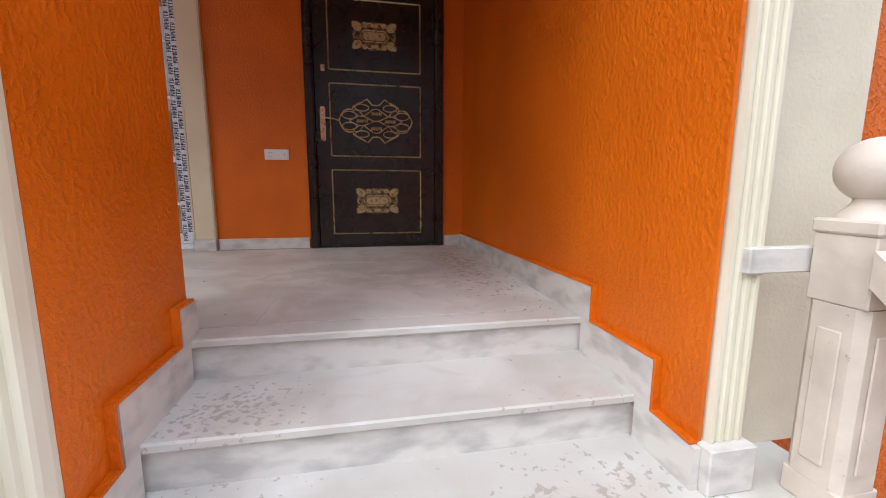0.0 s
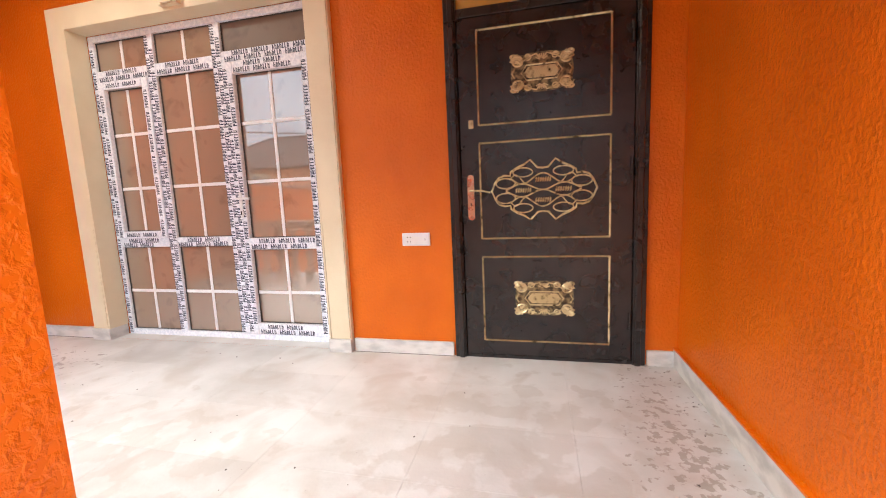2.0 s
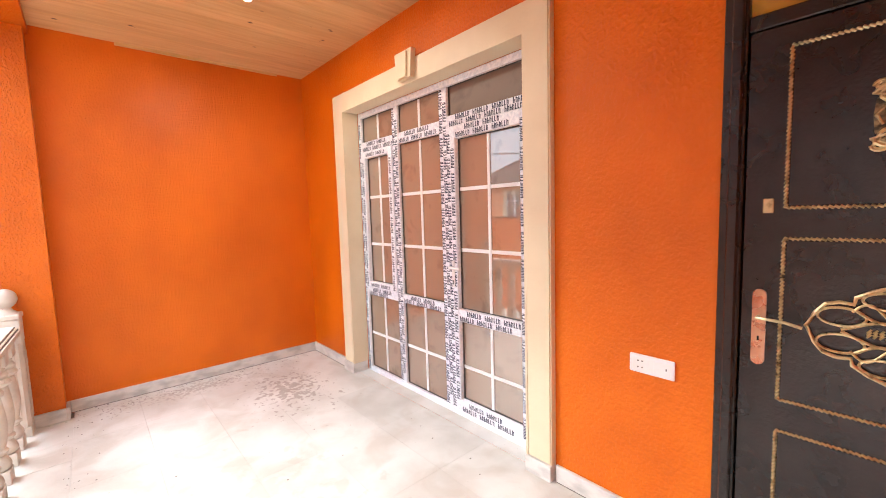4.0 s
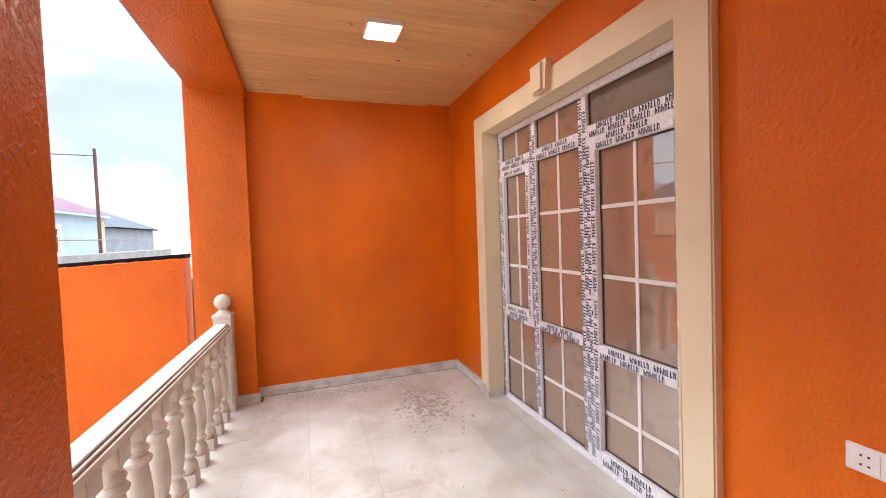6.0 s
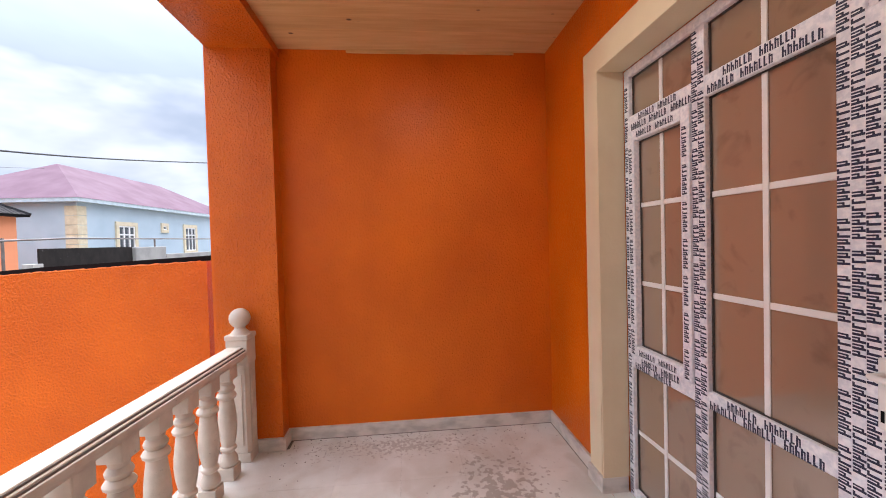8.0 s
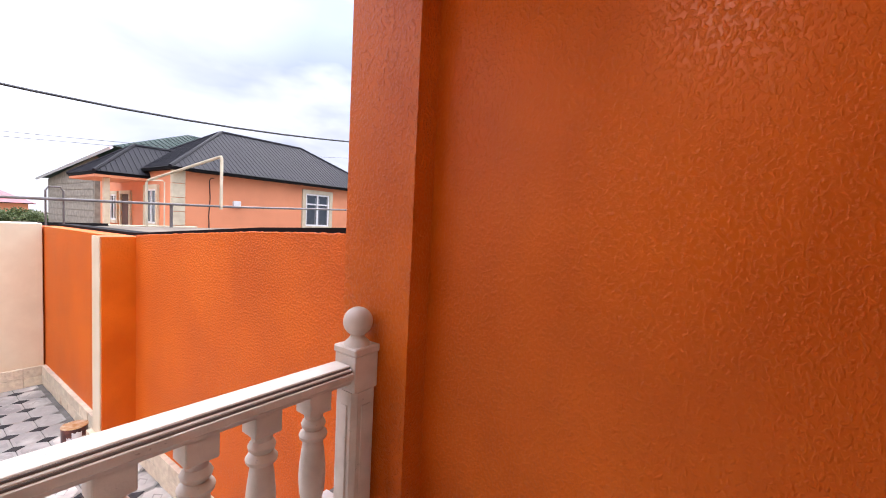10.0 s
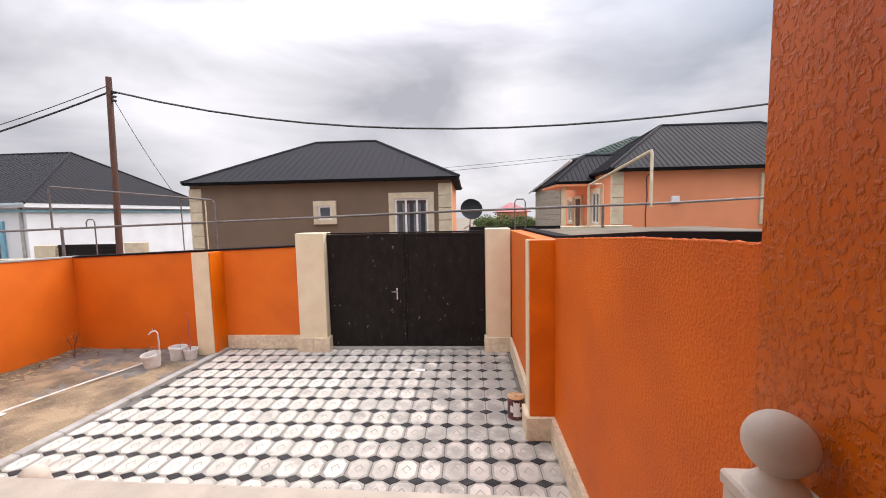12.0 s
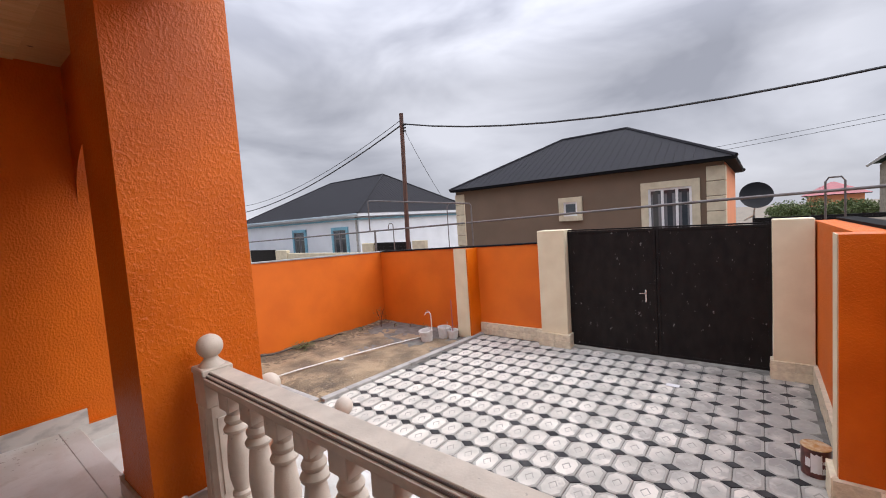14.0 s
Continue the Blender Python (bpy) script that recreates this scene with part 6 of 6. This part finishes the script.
# blue house with the mauve roof
hP = house("pale blue rendered house with a mauve metal roof", -36.5, -20.9, -22.7, -15.4, 4.95, M_BLUEWALL)
hip_roof(hP, -36.5, -20.9, -22.4, -15.4, 5.02, 7.22, M_ROOFP, over=0.35, fascia=M_BLUEPALE, ribs=False)
quoins(hP, -20.9, -15.4, 0, 4.7, 0.5)
quoins(hP, -36.1, -15.4, 0, 4.7, 0.4)
far_window(hP, -24.55, -23.35, 2.5, 3.9, -15.4, "y", M_QUOIN, 3, 0.2)
far_window(hP, -27.4, -27.02, 3.78, 4.02, -15.4, "y", M_QUOIN, 1, 0.16, simple=True)
far_window(hP, -30.65, -29.4, 2.5, 4.0, -15.4, "y", M_QUOIN, 3, 0.2)
hN = house("grey house with a slate blue roof at the street's end", -51.4, -42.0, -24.0, -17.0, 4.4, M_GREYWALL)
hip_roof(hN, -51.4, -42.0, -24.0, -17.0, 4.42, 6.42, M_ROOFS, over=0.4, ribs=False)
t = thing("lattice_frame", (-36.0, -24.5, 4.5), "thin grey lattice steel frame standing behind the blue house", "steel frame")
bm = bmesh.new()
for a_, b_ in (((-2.0, 0, 3.15), (4.2, 0, 3.35)), ((-2.0, 0, 3.45), (4.0, 0, 3.7)), ((-2.0, 0, 3.15), (-1.0, 0, 3.5)), ((-1.0, 0, 3.5), (0.0, 0, 3.22)), ((0.0, 0, 3.22), (1.0, 0, 3.58)), ((1.0, 0, 3.58), (2.0, 0, 3.28)),
               ((2.0, 0, 3.28), (3.0, 0, 3.66)), ((3.0, 0, 3.66), (4.2, 0, 3.35)), ((-2.0, 0, 3.3), (-5.6, 0, 1.4)), ((-2.0, 0, 3.3), (-2.4, 0, -4.6)), ((3.5, 0, 3.3), (3.5, 0, -4.6)), ((-5.6, 0, 1.6), (-5.6, 0, -4.6)), ((-2.1, 0, 1.6), (-5.6, 0, 1.3))):
    tube(bm, [a_, b_], 0.035, 4)
part("strut", bm, M_PIPE, t)

# plot walls and gates across the street
def plot_wall(x0, x1, y, z, mat, label):
    setting("plot_wall", B(x0, x1, y - 0.2, y, -0.2, z, bevel=0.01), mat, label)


plot_wall(-8.75, -6.72, -13.2, 2.30, M_QUOIN, "cream plot wall across the street")
plot_wall(-22, -8.76, -13.2, 1.7, M_QUOIN, "cream plot wall across the street")
plot_wall(5.85, 6.5, -13.0, 2.06, M_QUOIN, "cream plot wall across the street")
plot_wall(8.65, 9.35, -12.9, 2.02, M_QUOIN, "cream plot wall across the street")
plot_wall(9.36, 15.45, -13.0, 1.60, M_QUOIN, "cream plot wall across the street")
plot_wall(15.46, 16.58, -12.95, 1.76, M_QUOIN, "cream gate pier across the street")
plot_wall(19.31, 22.0, -12.95, 1.78, M_QUOIN, "cream gate pier across the street")
for x0, x1, y, z in ((16.60, 19.29, -12.95, 1.80), (-6.71, -4.1, -13.2, 2.33), (6.55, 8.6, -12.95, 2.03), (22.1, 26.5, -13.0, 1.85)):
    g = thing("plot_gate", ((x0 + x1) / 2, y, 0), "black steel gate of a plot across the street", "gate")
    part("leaf", box(bmesh.new(), -(x1 - x0) / 2, (x1 - x0) / 2, -0.05, 0, -0.12, z), M_GATE, g)
    bm = bmesh.new()
    for k_ in range(4):
        box(bm, -(x1 - x0) / 2, (x1 - x0) / 2, 0.001, 0.03, z - 0.08 - k_ * 0.12, z - 0.05 - k_ * 0.12)
    part("rib", bm, M_GATE, g)
# neighbour's wall and gate on this side of the street
setting("plot_wall", B(-11.8, -5.32, -9.75, -9.55, -0.2, 2.30, bevel=0.01), M_CONC, "grey concrete wall of the next plot")
setting("plot_roof", B(-8.6, -5.33, -9.5, -2.6, 2.30, 2.40), M_SHED, "brown grey screed roof of the neighbour's shed")
setting("plot_wall", B(-8.5, -8.3, -9.5, -2.6, -0.2, 2.299), M_CONC, "grey concrete wall of the next plot")
setting("plot_wall", B(-12.08, -11.81, -9.75, -9.5, -0.2, 2.45, bevel=0.01), M_CURB, "pale concrete wall of the next plot")
g = thing("plot_gate", (-13.70, -9.6, 0), "black steel gate of the next plot", "gate")
part("leaf", box(bmesh.new(), -1.60, 1.60, -0.05, 0, -0.12, 2.80), M_GATE, g)
setting("plot_wall", B(-16.92, -15.32, -9.75, -9.5, -0.2, 2.79, bevel=0.02), M_CONC, "grey concrete wall of the next plot")
setting("plot_wall", B(-30.0, -16.93, -9.75, -9.5, -0.2, 2.52, bevel=0.01), M_CONC, "low grey concrete wall along the street")


# trees behind
def tree(x, y, h, w, seed):
    t_ = thing("tree", (x, y, -0.1), "small leafy green tree beyond the houses", "tree", "distant trees")
    r_ = random.Random(seed)
    part("trunk", lathe(bmesh.new(), [(0.14, 0), (0.09, h * 0.45), (0.03, h * 0.85)], seg=8), M_POLE, t_, smooth=True)
    bl = bmesh.new()
    cl = [(r_.uniform(-1, 1) * w * 0.7, r_.uniform(-1, 1) * w * 0.7, h * r_.uniform(0.45, 1.0), r_.uniform(0.3, 0.6) * w) for _ in range(14)]
    bb = bmesh.new()
    for cx2, cy2, cz2, cr in cl:
        tube(bb, [(0, 0, h * 0.35), (cx2 * 0.5, cy2 * 0.5, (h * 0.4 + cz2) / 2), (cx2, cy2, cz2)], 0.03, 5)
        for _ in range(220):
            v = Vector([r_.gauss(0, 1) for _ in range(3)]).normalized() * cr * r_.random() ** 0.4
            c = Vector((cx2, cy2, cz2)) + v
            a_, b_ = Vector([r_.gauss(0, 1) for _ in range(3)]).normalized() * 0.075, Vector([r_.gauss(0, 1) for _ in range(3)]).normalized() * 0.05
            bl.faces.new([bl.verts.new(c - a_), bl.verts.new(c + b_), bl.verts.new(c + a_), bl.verts.new(c - b_)])
    part("branch", bb, M_POLE, t_)
    part("crown", bl, M_LEAF, t_, kind="stuff")


for k_, (x, y, h, w) in enumerate([(-5.9, -36, 2.2, 0.9), (-7.0, -37, 2.35, 1.0), (-6.3, -38, 2.2, 1.1), (-8.2, -38, 2.1, 1.0), (-9.3, -39, 2.2, 1.0), (-10.4, -40, 2.0, 1.1), (-5.0, -37, 2.0, 0.9), (-11.3, -41, 1.9, 1.0)]):
    tree(x, y, h, w, 30 + k_)

# ---- pieces: plinth stones, terrace slabs, kerb stones, pavers ----
stone_meshes = {}
srng = random.Random(8)


def stone_mesh(w, d, h):
    key = (round(w, 2), d, h, srng.randrange(4))
    if key not in stone_meshes:
        bm_ = box(bmesh.new(), -w / 2, w / 2, -d, 0.0, 0, h)
        bmesh.ops.subdivide_edges(bm_, edges=[e for e in bm_.edges if abs(e.verts[0].co.x - e.verts[1].co.x) > 0.01 or abs(e.verts[0].co.z - e.verts[1].co.z) > 0.01], cuts=1)
        for v in bm_.verts:
            if v.co.y > -1e-4:
                e = min(w / 2 - abs(v.co.x), v.co.z, h - v.co.z)
                v.co.y += (0.022 if e > 0.01 else 0.0) + srng.uniform(-0.003, 0.006)
        bmesh.ops.recalc_face_normals(bm_, faces=bm_.faces)
        me_ = bpy.data.meshes.new("stone")
        bm_.to_mesh(me_)
        bm_.free()
        me_.materials.append(M_STONE)
        stone_meshes[key] = me_
    return stone_meshes[key]


def plinth(parent, a, b, fixed, axis, sign, d=0.05, h=0.145, rows=2):
    """Rock faced stones from a to b along axis on the face at fixed, looking to sign."""
    L = abs(b - a)
    for row in range(rows):
        n_ = max(1, round(L / 0.36))
        off_ = 0.5 if (row % 2 and n_ > 2) else 0
        cuts = [0] + [(k_ + 1 - (0.5 if off_ else 0)) * L / n_ for k_ in range(n_)] + ([L] if off_ else [])
        for p, q in zip(cuts, cuts[1:]):
            w_ = q - p - 0.006
            c = min(a, b) + (p + q) / 2
            o_ = new("stone", stone_mesh(w_, d, h - 0.006))
            if axis == "x":
                o_.matrix_world = Matrix.Translation((c, fixed + sign * d, row * h)) @ Matrix.Rotation(0 if sign > 0 else math.pi, 4, "Z")
            else:
                o_.matrix_world = Matrix.Translation((fixed + sign * d, c, row * h)) @ Matrix.Rotation(-math.pi / 2 if sign > 0 else math.pi / 2, 4, "Z")
            o_.parent = parent


pl = setting("plinth", B(-0.565, 1.06, -9.349, -9.345, 0.0, 0.28), M_STONE, "cream split-face stone plinth of the walls and posts")
plinth(pl, -0.56, 1.06, -9.348, "x", 1)
plinth(pl, -1.20, -0.52, -9.149, "x", 1, d=0.045)
plinth(pl, -4.90, -4.33, -9.149, "x", 1, d=0.045)
plinth(pl, -9.15, -9.33, -1.146, "y", -1, d=0.04)
plinth(pl, -9.15, -9.33, -4.369, "y", 1, d=0.04)
plinth(pl, -9.09, -6.31, -4.869, "y", 1)
plinth(pl, -6.355, -6.0, -4.744, "y", 1, d=0.05)
plinth(pl, -5.04, -4.70, -6.019, "x", 1, d=0.05)
plinth(pl, -5.96, -2.55, -5.039, "y", 1)


def share(name, me_, m, parent):
    o_ = new(name, me_)
    o_.matrix_world = m
    o_.parent = parent
    return o_


def one_mesh(name, bm_, mat):
    bmesh.ops.recalc_face_normals(bm_, faces=bm_.faces)
    me_ = bpy.data.meshes.new(name)
    bm_.to_mesh(me_)
    bm_.free()
    for m_ in (mat if isinstance(mat, tuple) else (mat,)):
        me_.materials.append(m_)
    return me_


# terrace slabs
tf = setting("floor", box(B(XE, 0.0, -2.0, -0.001, F - 0.044, F - 0.012), XE, PX0, FACE + 0.002, -2.0001, F - 0.044, F - 0.012), M_JOINT, "pale dusty marble slab floor of the terrace")
SW, SD = 0.625, 0.3925
me_s = one_mesh("slab", B(-SW / 2 + 0.0006, SW / 2 - 0.0006, -SD / 2 + 0.0006, SD / 2 - 0.0006, -0.02, 0.0), M_MARBLE)
for i in range(8):
    for j in range(5):
        share("slab", me_s, Matrix.Translation((XE + SW * (i + 0.5), -SD * (j + 0.5), F)), tf)
edge = one_mesh("slab", B(-SW / 2 + 0.0004, SW / 2 - 0.0004, -0.272, 0.2658, -0.02, 0.0), M_MARBLE)
for i in range(4):
    share("slab", edge, Matrix.Translation((-4.86 + 0.73 * (i + 0.5), -2.2285, F)) @ Matrix.Diagonal((0.728 / SW, 1, 1, 1)), tf)

share("slab", one_mesh("slab", B(PX0 + 0.0005, PX1 + 0.0015, INNER + 0.0005, -1.9633, F - 0.03, F), M_MARBLE), Matrix(), tf)

# kerb
kb = setting("kerb", B(1.20, 4.39, -4.96, -4.90, -0.1, -0.01), M_CURB, "pale concrete kerb round the garden bed")
for c, L, a in kerbs:
    bm_ = B(-L / 2 + 0.003, L / 2 - 0.003, -0.065, 0.065, -0.08, 0.045, bevel=0.008)
    share("kerbstone", one_mesh("kerbstone", bm_, M_CURB), Matrix.Translation(c) @ Matrix.Rotation(a, 4, "Z"), kb)

# pavers
pv = setting("pavement", B(-4.99, 4.35, -9.33, -2.52, -0.019, -0.012), M_JOINT, "yard pavement of pale octagonal and charcoal lozenge pavers")
bm_ = bmesh.new()
octagon_bm(bm_, 0, 0)
me_o = one_mesh("octagon_paver", bm_, (M_OCT, M_GRIME))
bm_ = bmesh.new()
diamond_bm(bm_, 0, 0)
me_d = one_mesh("lozenge_paver", bm_, M_DIA)
prng = random.Random(4)
octs.sort(key=lambda p: not near(p))
dias.sort(key=lambda p: not near(p))
for x, y in octs[:300]:
    share("octagon_paver", me_o, Matrix.Translation((x, y, prng.uniform(-0.002, 0.002))), pv)
for x, y in dias[:300]:
    share("lozenge_paver", me_d, Matrix.Translation((x, y, prng.uniform(-0.002, 0.001))), pv)
bm_ = bmesh.new()
for x, y in octs[300:]:
    octagon_bm(bm_, x, y, prng.uniform(-0.002, 0.002))
part("octagon_pavers", bm_, (M_OCT2, M_GRIME), pv, kind="stuff")
bm_ = bmesh.new()
for x, y in dias[300:]:
    diamond_bm(bm_, x, y, prng.uniform(-0.002, 0.001))
part("lozenge_pavers", bm_, M_DIA, pv, kind="stuff")


# the yard and the street stand a little askew to the house
ASKEW = Matrix.Translation((-0.094, -0.145, 0)) @ Matrix.Rotation(radians(-0.45), 4, "Z")
OUTSIDE = ("wall_yard", "wall_pier", "pier_face", "coping", "lattice_frame", "gatepost", "soil", "street_gate", "bucket", "garden_tap", "hose", "paint_can", "tile_scrap", "shovel", "plant",
           "gas_pipe", "pipe_post", "power_pole", "cable", "house", "satellite_dish", "plot_", "tree", "plinth", "kerb", "pavement")
bpy.context.view_layer.update()
for ob in list(scene.objects):
    if ob.parent is None and ob.name.startswith(OUTSIDE):
        ob.matrix_world = ASKEW @ ob.matrix_world
